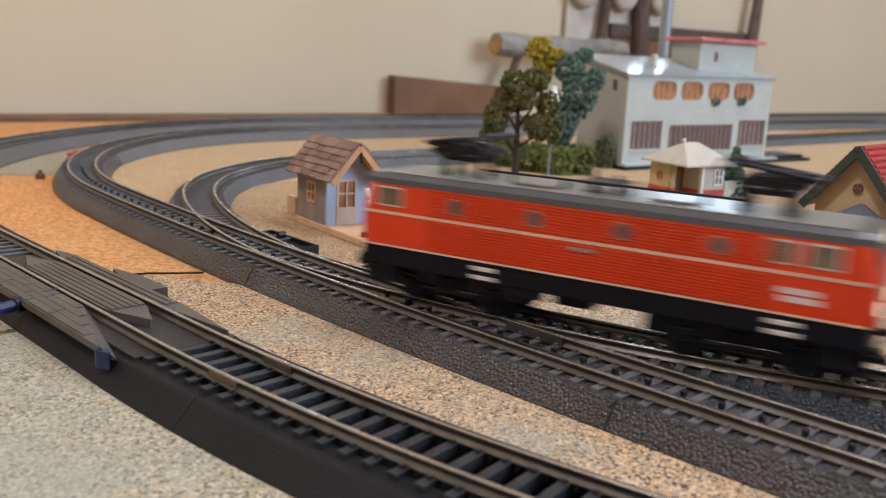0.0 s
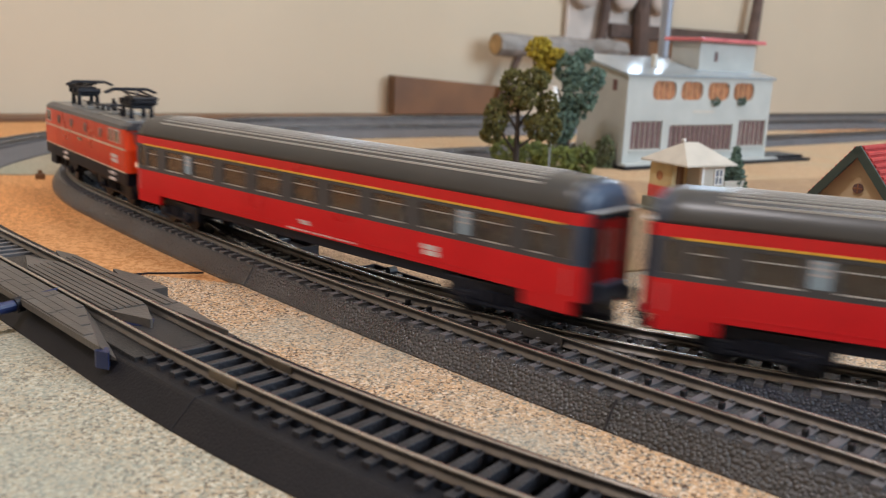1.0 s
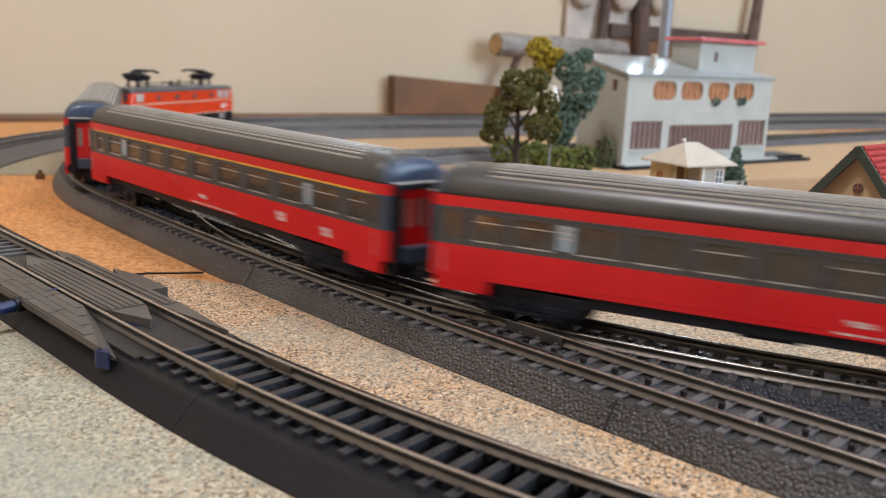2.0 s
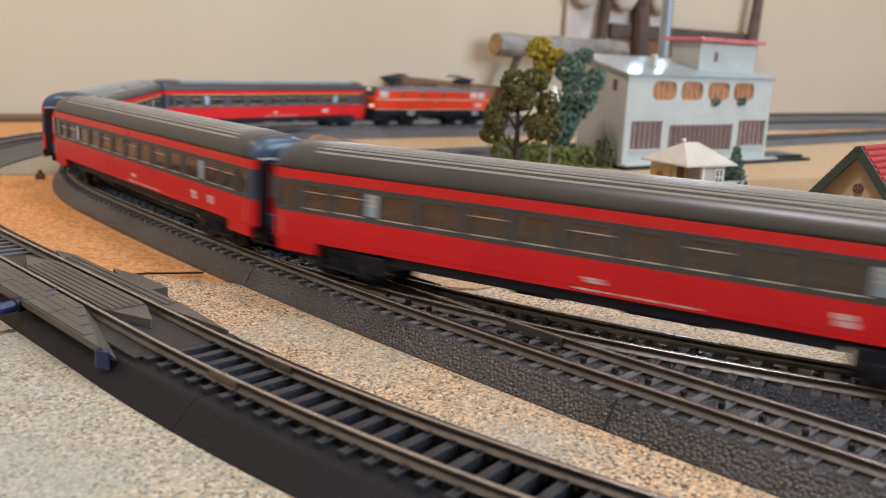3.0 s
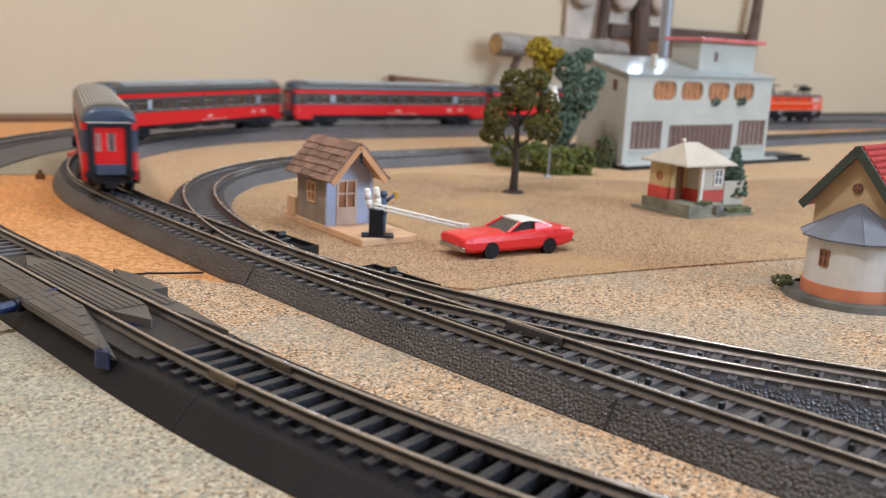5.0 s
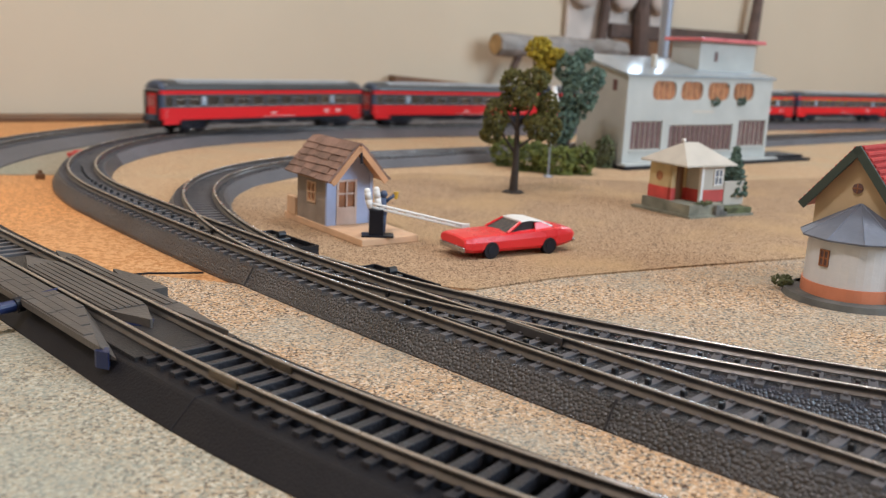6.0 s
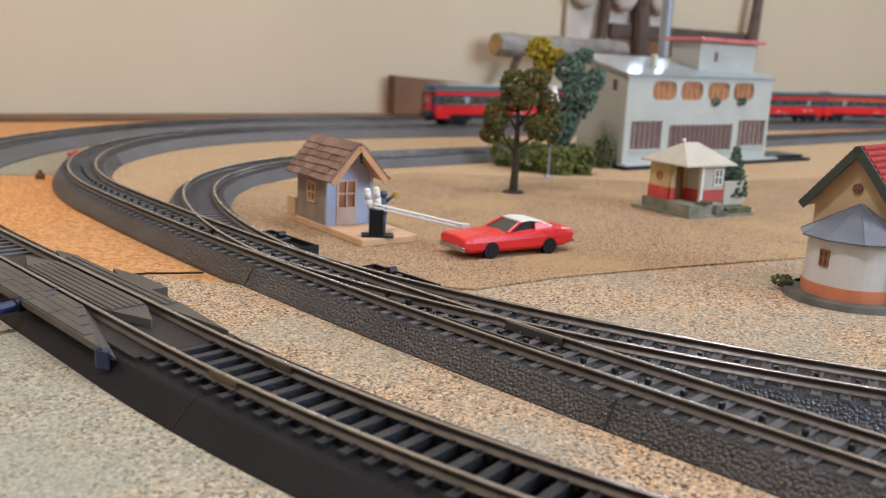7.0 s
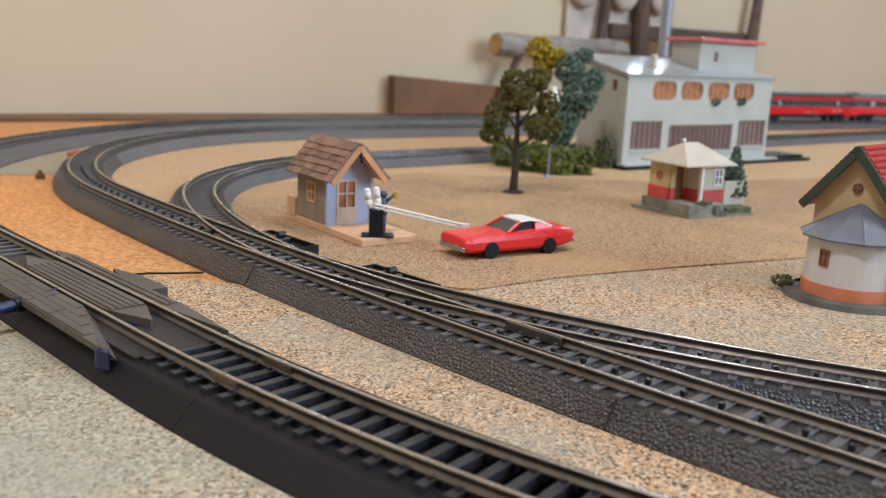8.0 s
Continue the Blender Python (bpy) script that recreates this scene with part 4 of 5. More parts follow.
# ---- things on the table ----
def gable_hut():
    """A gatekeeper's hut on a wooden board: x across the gable, y back along the ridge."""
    board = thing("wooden_board", at(-38.1, 412.6, 0.5, 35.5), "pale raw wooden base board under the hut", "board")
    bm = bmesh.new()
    box(bm, 0, 32, 0, 84, 0, 3.5, 0.4)
    part("plank", bm, "raw_wood", board)
    bm = bmesh.new()
    box(bm, -0.5, 2.5, 70, 80, 3.5, 13, 0.3)
    part("end_block", bm, "raw_wood", board)
    h = thing("gatekeeper_hut", at(-38.1, 412.6, 4, 35.5), "small wooden gatekeeper hut with brown shingle roof and gable tinted by daylight", "hut")
    X0, X1, Y0, Y1, E, A = 0.4, 26.5, 36.5, 69.0, 25.0, 39.8
    xm = (X0 + X1) / 2
    # side and back walls
    bm = bmesh.new()
    wy0, wy1, wz0, wz1 = 48.0, 57.5, 9.5, 20.5
    for a, b, c, d in ((Y0 + 1.4, wy0, 0, E), (wy1, Y1, 0, E), (wy0, wy1, 0, wz0), (wy0, wy1, wz1, E)):
        box(bm, X0, X0 + 1.4, a, b, c, d)
    box(bm, X1 - 1.4, X1, Y0 + 1.4, Y1, 0, E)
    box(bm, X0 + 1.4, X1 - 1.4, Y1 - 1.4, Y1, 0, E)
    part("side_wall", bm, "hut_wall", h, "boarded side wall, grey-brown with shade in its colour")
    # gable front with a door opening; blue window light is in its colour
    bm = bmesh.new()
    dx0, dx1, dz = 6.0, 17.5, 23.0
    for pts in ([(X0, 0), (dx0, 0), (dx0, dz), (X0, dz)], [(dx1, 0), (X1, 0), (X1, dz), (dx1, dz)], [(X0, dz), (X1, dz), (X1, E), (xm, A), (X0, E)]):
        loft(bm, [[(x, Y0, z) for x, z in pts], [(x, Y0 + 1.4, z) for x, z in pts]])
    part("gable_wall", bm, "hut_blue", h, "gable wall with blue daylight in its colour")
    bm = bmesh.new()
    for x in (X0, X1 - 1.6):
        box(bm, x - 0.2, x + 1.8, Y0 - 0.5, Y0 + 0.1, 0, E, 0.1)
    part("corner_post", bm, "hut_blue", h)
    bm = bmesh.new()
    for a, b, c, d in ((dx0, dx0 + 1.2, 0, dz), (dx1 - 1.2, dx1, 0, dz), (dx0 + 1.2, dx1 - 1.2, dz - 1.2, dz), (dx0 + 1.2, dx1 - 1.2, 0, 9.0), (11.3, 12.2, 9.0, dz - 1.2), (dx0 + 1.2, dx1 - 1.2, 15.4, 16.2)):
        box(bm, a, b, Y0 - 0.4, Y0 + 0.9, c, d, 0.1)
    d = part("door", bm, "door", h, "pale wooden door with glazed upper half")
    bm = bmesh.new()
    box(bm, dx0 + 1.2, dx1 - 1.2, Y0 + 0.5, Y0 + 0.8, 9, dz - 1.2)
    part("pane", bm, "brown_pane", d)
    bm = bmesh.new()
    for a, b, c, dd in ((wy0, wy0 + 0.9, wz0, wz1), (wy1 - 0.9, wy1, wz0, wz1), (wy0, wy1, wz0, wz0 + 0.9), (wy0, wy1, wz1 - 0.9, wz1), (52.3, 53.1, wz0, wz1), (wy0, wy1, 14.6, 15.3)):
        box(bm, X0 - 0.5, X0 + 0.6, a, b, c, dd)
    w = part("window", bm, "raw_wood", h, "four-light wooden window")
    bm = bmesh.new()
    box(bm, X0 + 0.7, X0 + 1.0, wy0, wy1, wz0, wz1)
    part("pane", bm, "brown_pane", w)
    # roof: two boards with rows of shingles
    sl = math.atan2(A - E, xm - X0)
    for s in (-1, 1):
        run = math.hypot(A - E, xm - X0) + 3.6
        mroof = Matrix.Translation((xm, 0, A + 0.3)) @ Matrix.Rotation(s * sl, 4, "Y")
        bm = bmesh.new()
        a, b = sorted((0, s * run))
        box(bm, a, b, 26.5, 75.5, 0, 1.0, m=mroof)
        rf = part("roof", bm, "bare_ply", h, "orange wooden roof board")
        bm = bmesh.new()
        box(bm, a, b, 26.0, 27.4, -1.6, 1.3, 0.1, m=mroof)
        part("bargeboard", bm, "bare_ply", rf)
        rng = random.Random(4 + s)
        for k in range(6):
            y = 26.3
            while y < 75.2:
                wdt = rng.uniform(5.0, 11.0)
                y2 = min(75.6, y + wdt)
                bm = bmesh.new()
                c0 = s * (run - k * run / 6 + 0.5)
                c1 = s * (run - (k + 1.25) * run / 6)
                lo, hi = sorted((c0, c1))
                tilt = Matrix.Translation(((lo + hi) / 2, 0, 1.9 + rng.uniform(-0.15, 0.2))) @ Matrix.Rotation(-s * radians(9 + rng.uniform(-2, 2)), 4, "Y")
                wid = (hi - lo) / 2 + rng.uniform(-0.25, 0.35)
                box(bm, -wid, wid, y + 0.1, y2 - 0.1, -0.45, 0.45, m=mroof @ tilt)
                part("shingle", bm, "shingle", rf)
                y = y2
    bm = bmesh.new()
    rod(bm, (xm + 0.5, 26.6, A - 2), (xm + 0.5, 25.8, A - 7.5), 0.7)
    part("gable_hook", bm, "dark", h)


def crossing_gate():
    g = thing("crossing_gate", at(-32.5, 423.5, 4, 6.0), "white lattice crossing gate on a black post", "barrier")
    bm = bmesh.new()
    box(bm, -3.4, 3.4, -2.6, 2.6, 0.8, 13, 0.4)
    part("post", bm, "dark", g, "black square post")
    bm = bmesh.new()
    box(bm, -7, 8.5, -4.5, 4.5, 0, 0.9, 0.2)
    part("foot_plate", bm, "dark", g)
    bm = bmesh.new()
    for s in (-0.9, 0.9):
        rod(bm, (-3, 0, 15.0 + s), (43, 0, 5.6 + s * 0.8), 0.62, n=6)
    for k in range(14):
        x = -2 + k * 3.2
        z = 15.0 - (x + 3) * 9.4 / 46
        rod(bm, (x, 0, z - 0.8), (x + 3.2, 0, z + (0.2 if k % 2 else -1.4)), 0.55, n=5)
    box(bm, 41, 45, -1.0, 1.0, 4.0, 7.2, 0.2)
    part("boom", bm, "white", g, "white lattice boom")
    for dx, dy in ((-3.2, -2.6), (1.2, 2.6)):
        bm = bmesh.new()
        rod(bm, (dx, dy, 14), (dx - 0.8, dy, 18), 1.2, 1.6, 10)
        rod(bm, (dx - 0.8, dy, 18), (dx - 1.4, dy, 22), 1.6, 1.5, 10)
        bmesh.ops.create_uvsphere(bm, u_segments=10, v_segments=6, radius=1.6, matrix=Matrix.Translation((dx - 1.4, dy, 22)))
        part("counterweight", bm, "white", g, "rounded white counterweight", smooth=True)
    # a plain painted toy figure stands behind the post
    bm = bmesh.new()
    rod(bm, (0, 0, 0), (0, 0, 9), 1.6, 2.0, 8)
    rod(bm, (0, 0, 9), (0, 0, 17), 2.2, 1.6, 10)
    rod(bm, (1.2, 0, 15), (5.5, 0, 18.5), 0.9, 0.8, 8)
    bmesh.ops.create_uvsphere(bm, u_segments=10, v_segments=8, radius=1.9, matrix=Matrix.Translation((0.2, 0, 18.8)))
    f = part("toy_figure", bm, "blue_skin", smooth=True, m=at(-30.2, 434.0, 4, 10))
    tagged(f, "tiny plain navy toy figure on the board", "figurine")
    bm = bmesh.new()
    rod(bm, (0, 0, 0), (0, 0, 3.6), 0.8, 1.3, 8)
    fl = part("signal_lamp", bm, "yellow", m=at(-23.7, 434.6, 21.6, 0))
    fl.parent = f
    fl.matrix_basis = pose(0.0062, 0, 0.0165)


def toy_car():
    """A two-door coupe; x forwards, wheels on the ground."""
    c = thing("toy_car", at(31.0, 419.0, 0.5, 211.0), "bright red toy coupe with a white roof", "toy car")
    hw = 11.2
    secs = [(-31.5, 6.4, 9.0, 0.84), (-29.5, 4.2, 11.2, 0.93), (-22, 3.0, 12.2, 1.0), (-12, 2.8, 11.8, 1.0), (0, 2.8, 11.2, 0.98), (10, 2.8, 10.9, 1.0), (20, 2.8, 10.7, 1.0), (27, 2.9, 10.4, 0.98), (30.5, 3.6, 10.0, 0.95), (31.4, 5.0, 9.4, 0.93)]
    bm = bmesh.new()
    rings = []
    for x, zb, zt, k in secs:
        w = hw * k
        rings.append([(x, -w * 0.86, zb), (x, w * 0.86, zb), (x, w, zb + 1.6), (x, w, (zb + zt) / 2 + 1), (x, w * 0.95, zt - 0.5), (x, w * 0.8, zt), (x, 0, zt + 0.35), (x, -w * 0.8, zt), (x, -w * 0.95, zt - 0.5), (x, -w, (zb + zt) / 2 + 1), (x, -w, zb + 1.6)])
    loft(bm, rings)
    part("body", bm, "car_red", c, "bright red body shell")
    bm = bmesh.new()
    rings = []
    for x, z, k in ((-21.0, 11.6, 0.82), (-12.0, 15.2, 0.68), (-1.0, 15.4, 0.70), (7.6, 10.9, 0.82)):
        w = hw * k
        rings.append([(x, -w, 9.2), (x, w, 9.2), (x, w * (0.86 if z > 12 else 1), z), (x, -w * (0.86 if z > 12 else 1), z)])
    loft(bm, rings)
    cab = part("cabin_glass", bm, "car_glass", c, "dark windows")
    bm = bmesh.new()
    rings = []
    for x, z, w in ((-19.6, 12.8, 7.6), (-12.5, 15.6, 7.4), (-6, 16.4, 7.6), (-0.6, 15.9, 7.5)):
        rings.append([(x, -w, z - 0.7), (x, w, z - 0.7), (x, w * 0.92, z), (x, -w * 0.92, z)])
    loft(bm, rings)
    part("roof", bm, "white", cab, "white roof")
    bm = bmesh.new()
    for s in (-1, 1):
        for a, b in (((-0.8, 7.2, 15.2), (7.6, 9.2, 10.9)),):
            rod(bm, (a[0], s * a[1], a[2]), (b[0], s * b[1], b[2]), 0.75, n=6)
        loft(bm, [[(x, s * (9.3 - (z - 11) * 0.42), z) for x, z in ((-21.5, 11.0), (-8.6, 11.0), (-8.8, 14.6), (-12.6, 14.8))], [(x, s * (8.6 - (z - 11) * 0.42), z) for x, z in ((-21.5, 11.0), (-8.6, 11.0), (-8.8, 14.6), (-12.6, 14.8))]])
    part("roof_pillar", bm, "car_red", cab)
    bm = bmesh.new()
    box(bm, 30.6, 32.0, -10.3, 10.3, 3.4, 6.0, 0.5)
    part("front_bumper", bm, "steel", c, "bright grille and bumper")
    bm = bmesh.new()
    box(bm, -32, -30.4, -9.8, 9.8, 4.4, 6.4, 0.5)
    part("rear_bumper", bm, "steel", c)
    for x in (17.0, -15.7):
        for s in (-1, 1):
            bm = bmesh.new()
            rod(bm, (x, s * 8.6, 3.9), (x, s * 11.5, 3.9), 3.9, n=22)
            wh = part("wheel", bm, "dark", c, "black toy wheel")
            bm = bmesh.new()
            rod(bm, (x, s * 11.3, 3.9), (x, s * 11.8, 3.9), 2.1, n=16)
            part("hub", bm, "under", wh)


def leaves(bm, rng, centre, radii, n, size):
    """Small bent leaf clumps scattered through a lumpy volume, thicker near its surface."""
    for _ in range(n):
        v = Vector((rng.gauss(0, 1), rng.gauss(0, 1), rng.gauss(0, 1))).normalized()
        r = rng.uniform(0.55, 1.0) ** 0.5
        wob = 1 + 0.28 * noise.noise(v * 2.2 + Vector(centre) * 0.1)
        p = Vector(centre) + Vector((v.x * radii[0], v.y * radii[1], v.z * radii[2])) * r * wob
        q = Euler((rng.uniform(0, 6.3), rng.uniform(0, 6.3), rng.uniform(0, 6.3))).to_matrix()
        s = size * rng.uniform(0.6, 1.4)
        a = [bm.verts.new(p + q @ Vector(c)) for c in ((-s, 0, 0), (0, -s * 0.6, s * 0.3), (s, 0, 0), (0, s * 0.6, s * 0.3), (0, 0, -s * 0.7))]
        for f in ((0, 1, 3), (1, 2, 3), (0, 4, 1), (2, 1, 4), (3, 4, 0), (2, 4, 3)):
            bm.faces.new([a[i] for i in f])


def tree(name, x, y, label, trunk, limbs, clumps, leaf, seed, size=1.5):
    t = thing(name, at(x, y, 0.4), label, "model tree")
    rng = random.Random(seed)
    bm = bmesh.new()
    rod(bm, (0, 0, 0), (0, 0, 1.4), 8.0, 6.0, 16)
    rod(bm, (0, 0, 1.2), (0.5, 0, trunk * 0.35), 3.1, 2.2, 10)
    rod(bm, (0.5, 0, trunk * 0.35), (0, 0.5, trunk), 2.2, 1.2, 10)
    for a, b in limbs:
        rod(bm, a, b, 1.3, 0.6, 7)
    part("trunk", bm, "bark", t, "dark brown trunk on a round foot")
    bm = bmesh.new()
    for c, r, n in clumps:
        leaves(bm, rng, c, r, n, size)
    part("crown", bm, leaf, t)


def bush(x, y, rx, ry, rz, leaf, seed, label, n=700, z=0.0):
    bm = bmesh.new()
    rng = random.Random(seed)
    leaves(bm, rng, (0, 0, rz * 0.8), (rx, ry, rz), n, 1.7)
    box(bm, -rx * 0.7, rx * 0.7, -ry * 0.7, ry * 0.7, -0.2, 1.0, 0.3)
    ob = part("bush", bm, leaf, m=at(x, y, 0.4 + z))
    tagged(ob, label, "model bush", "bushes beside the station")


def station():
    S = thing("station_building", at(152.1, 785.0, 0.2, 36.0), "two-storey white model station with glossy low roof", "building")
    W, D, H = 204.0, 58.0, 81.5
    bm = bmesh.new()
    box(bm, -8, W + 62, -12, D + 6, -1.4, 2.4, 0.4)
    box(bm, W, W + 60, -4, 30, 2.4, 5.0, 0.4)
    part("platform", bm, "bed_smooth", S, "black platform slab")
    bm = bmesh.new()
    box(bm, -6, W + 8, -10, -0.2, 2.4, 4.2, 0.3)
    part("kerb", bm, "station", S)
    ups = [(32.0, 63.0), (69.5, 100.0), (107.0, 138.5), (144.5, 176.0)]
    lows = [(8.3, 48.2, 15.0, 40.6), (58.0, 148.5, 12.0, 36.8), (157.5, 200.0, 15.0, 40.6)]
    holes = [(a, b, 59.0, 75.6) for a, b in ups] + lows
    xs = sorted({0, W, *[v for h in holes for v in h[:2]]})
    zs = sorted({2.4, H, *[v for h in holes for v in h[2:]]})
    bm = bmesh.new()
    for xa, xb in zip(xs[:-1], xs[1:]):
        for za, zb in zip(zs[:-1], zs[1:]):
            if any(h[0] <= xa and xb <= h[1] and h[2] <= za and zb <= h[3] for h in holes):
                continue
            box(bm, xa, xb, 0, 2.5, za, zb)
    bmesh.ops.remove_doubles(bm, verts=bm.verts, dist=0.01)
    part("front_wall", bm, "station", S, "white plaster front wall")
    bm = bmesh.new()
    box(bm, 0, 2.5, 2.5, D, 2.4, H)
    box(bm, W - 2.5, W, 2.5, D, 2.4, H)
    box(bm, 2.5, W - 2.5, D - 2.5, D, 2.4, H)
    part("side_wall", bm, "station", S)
    for y, z in ((12.5, 66.0), (30.0, 66.0)):
        bm = bmesh.new()
        box(bm, -0.5, 0.6, y, y + 5, z, z + 9.5, 0.2)
        part("side_window", bm, "grille", S)
    # upper windows with rounded corners: a frame ring and a recessed brown pane
    for a, b in ups:
        bm = bmesh.new()
        box(bm, a, b, 1.4, 2.2, 59, 75.6)
        w = part("window", bm, "brown_pane", S, "brown window with rounded corners")
        bm = bmesh.new()
        for cx, sx in ((a, 1), (b, -1)):
            for cz, sz in ((59.0, 1), (75.6, -1)):
                r = 6.5
                pts = [(cx, cz)] + [(cx + sx * (r - r * math.sin(radians(k * 18))), cz + sz * (r - r * math.cos(radians(k * 18)))) for k in range(6)]
                loft(bm, [[(x, 0.1, z) for x, z in pts], [(x, 2.0, z) for x, z in pts]])
        part("corner_fillet", bm, "station", w)
        bm = bmesh.new()
        for k in range(1, 4):
            x = a + (b - a) * k / 4
            box(bm, x - 0.5, x + 0.5, 1.0, 1.5, 59, 75.6)
        part("window_bars", bm, "bare_ply", w)
    for a, b, c, d in lows:
        bm = bmesh.new()
        box(bm, a, b, 1.8, 2.3, c, d)
        w = part("window", bm, "kiosk_white", S, "wide barred ground-floor window")
        n = 6 if b - a < 60 else 14
        for k in range(n):
            bm = bmesh.new()
            x = a + (b - a) * (k + 0.5) / n
            box(bm, x - 2.3, x + 2.3, 0.9, 1.7, c + 1.0, d - 1.0)
            part("slat", bm, "grille", w)
        bm = bmesh.new()
        box(bm, a - 1, b + 1, -1.2, 0.2, c - 1.6, c - 0.1, 0.2)
        part("sill", bm, "station", w)
    for x, z in ((118, 58.0), (157, 58.5)):
        bm = bmesh.new()
        leaves(bm, random.Random(int(x)), (x, -1.6, z), (6.5, 2.0, 4.0), 60, 1.4)
        part("window_flowers", bm, "pine", S, "green window flowers")
    bm = bmesh.new()
    box(bm, 88, 118, -0.35, 0.0, 47.5, 50.0)
    part("name_bar", bm, "kiosk_white", S, "faint name bar")
    # roof: a shallow slope that rises to the back
    bm = bmesh.new()
    pts = [(-1.5, H - 0.2), (D + 3, H + 15.0), (D + 3, H + 12.5), (-1.5, H - 2.4)]
    loft(bm, [[(-3, y, z) for y, z in pts], [(W + 3, y, z) for y, z in pts]])
    rf = part("roof", bm, "station_roof", S, "glossy grey roof sheet")
    for x in (-2.0, W - 0.5):
        bm = bmesh.new()
        pts = [(2.5, H - 3), (D, H - 3), (D, H + 12.6), (2.5, H - 1.6)]
        loft(bm, [[(x + 2.2, y, z) for y, z in pts], [(x + 4.2 if x < 0 else x - 2, y, z) for y, z in pts]])
        part("roof_side", bm, "station", rf)
    bm = bmesh.new()
    box(bm, 52.5, 57, 20, 24, H, H + 17, 0.3)
    part("chimney", bm, "kiosk_white", rf)
    # stair tower with a pink roof
    bm = bmesh.new()
    box(bm, 112, 196, 18, 52, H, H + 31, 0.4)
    tw = part("stair_tower", bm, "station", S, "pale rooftop tower")
    bm = bmesh.new()
    box(bm, 106, 204, 12, 58, H + 31, H + 34.5, 0.8)
    part("tower_roof", bm, "pink_roof", tw, "pink overhanging flat roof")
    bm = bmesh.new()
    box(bm, 134, 138, 17.4, 18.4, H + 13, H + 22, 0.2)
    part("tower_window", bm, "grille", tw)


def kiosk():
    K = thing("kiosk", at(146.6, 532.1, 0.4, 30.0), "small cream kiosk with hipped white roof on a terrace", "kiosk")
    bm = bmesh.new()
    prism(bm, [(0, 0), (54, 0), (54, 46), (-4, 48)], 0, 1.6)
    prism(bm, [(1, 2), (30, 2), (30, 12), (53, 12), (53, 44), (1, 44)], 1.6, 8.0)
    te = part("terrace", bm, "stone", K, "grey-green stone terrace")
    for k in range(3):
        bm = bmesh.new()
        box(bm, 21 + k * 3.2, 24.2 + k * 3.2, -0.6, 5, 1.4, 7.4 - k * 2.1, 0.2)
        part("step", bm, "asphalt_disc", te)
    bm = bmesh.new()
    prism(bm, [(32, 1.0), (53, 1.0), (53, 11.8), (32, 11.8)], 1.5, 5.0)
    part("lawn", bm, "moss", te, "mossy green bank")
    Z, T = 8.0, 30.5
    for x0, x1, y0, y1, mt, nm in ((4, 6, 22, 42, "kiosk_yellow", "ochre side wall"), (18, 36, 10, 12, "kiosk_white", "cream front wall"), (34, 36, 12, 42, "kiosk_white", "cream wall"), (6, 34, 40, 42, "kiosk_white", "cream wall"), (17, 19, 12, 24, "kiosk_white", "cream wall"), (4, 19, 22.5, 24.5, "kiosk_yellow", "ochre porch wall")):
        bm = bmesh.new()
        box(bm, x0, x1, y0, y1, Z + 7.5, T, 0.1)
        w = part("wall", bm, mt, K, nm)
        bm = bmesh.new()
        box(bm, x0 - 0.3, x1 + 0.3, y0 - 0.3, y1 + 0.3, Z, Z + 7.5, 0.1)
        part("plinth", bm, "kiosk_red", w, "red painted plinth")
    bm = bmesh.new()
    box(bm, 8, 13.5, 21.9, 22.6, Z, T - 1)
    part("door", bm, "plank", K, "brown wooden door")
    bm = bmesh.new()
    box(bm, 16.5, 18.5, 9.6, 11.6, Z, T)
    part("pillar", bm, "white", K)
    bm = bmesh.new()
    rod(bm, (3.8, 33, 22), (4.2, 33, 22), 3.0, n=16)
    part("wall_emblem", bm, "brown_pane", K, "round brown wall emblem")
    bm = bmesh.new()
    for a, b, c, d in ((27, 34.5, 18, 18.9), (27, 34.5, 27.6, 28.5), (27, 27.9, 18.9, 27.6), (33.6, 34.5, 18.9, 27.6), (30.3, 31.2, 18.9, 27.6), (27.9, 33.6, 23, 23.7)):
        box(bm, a, b, 9.4, 10.1, c, d)
    w = part("window", bm, "white", K, "white barred window")
    bm = bmesh.new()
    box(bm, 27.9, 33.6, 9.8, 10.05, 18.9, 27.6)
    part("pane", bm, "slate", w)
    bm = bmesh.new()
    e = [(-1, 5), (41, 5), (41, 46), (-1, 46)]
    lo = [bm.verts.new((x, y, T)) for x, y in e]
    lo2 = [bm.verts.new((x, y, T + 1.0)) for x, y in e]
    tp = [bm.verts.new(p) for p in ((14, 25, T + 13), (26, 25, T + 13))]
    bm.faces.new(lo)
    for i in range(4):
        bm.faces.new((lo[i], lo[(i + 1) % 4], lo2[(i + 1) % 4], lo2[i]))
    bm.faces.new((lo2[0], lo2[1], tp[1], tp[0]))
    bm.faces.new((lo2[1], lo2[2], tp[1]))
    bm.faces.new((lo2[2], lo2[3], tp[0], tp[1]))
    bm.faces.new((lo2[3], lo2[0], tp[0]))
    part("roof", bm, "kiosk_white", K, "pale hipped roof")
    bm = bmesh.new()
    bmesh.ops.create_uvsphere(bm, u_segments=10, v_segments=8, radius=1.4, matrix=Matrix.Translation((14, 25, T + 14)))
    part("finial", bm, "white", K)
    bm = bmesh.new()
    box(bm, 38, 56, 11, 14, 5, 20, 0.4)
    part("garden_wall", bm, "kiosk_white", K, "low cream garden wall")
    bm = bmesh.new()
    leaves(bm, random.Random(3), (14, 3.5, 8.5), (7, 2, 1.6), 90, 1.0)
    part("flowers", bm, "moss", K)
    # a small fir behind it
    t = thing("small_fir", at(183.5, 574, 8.2), "small dark green model fir beside the kiosk", "model tree")
    bm = bmesh.new()
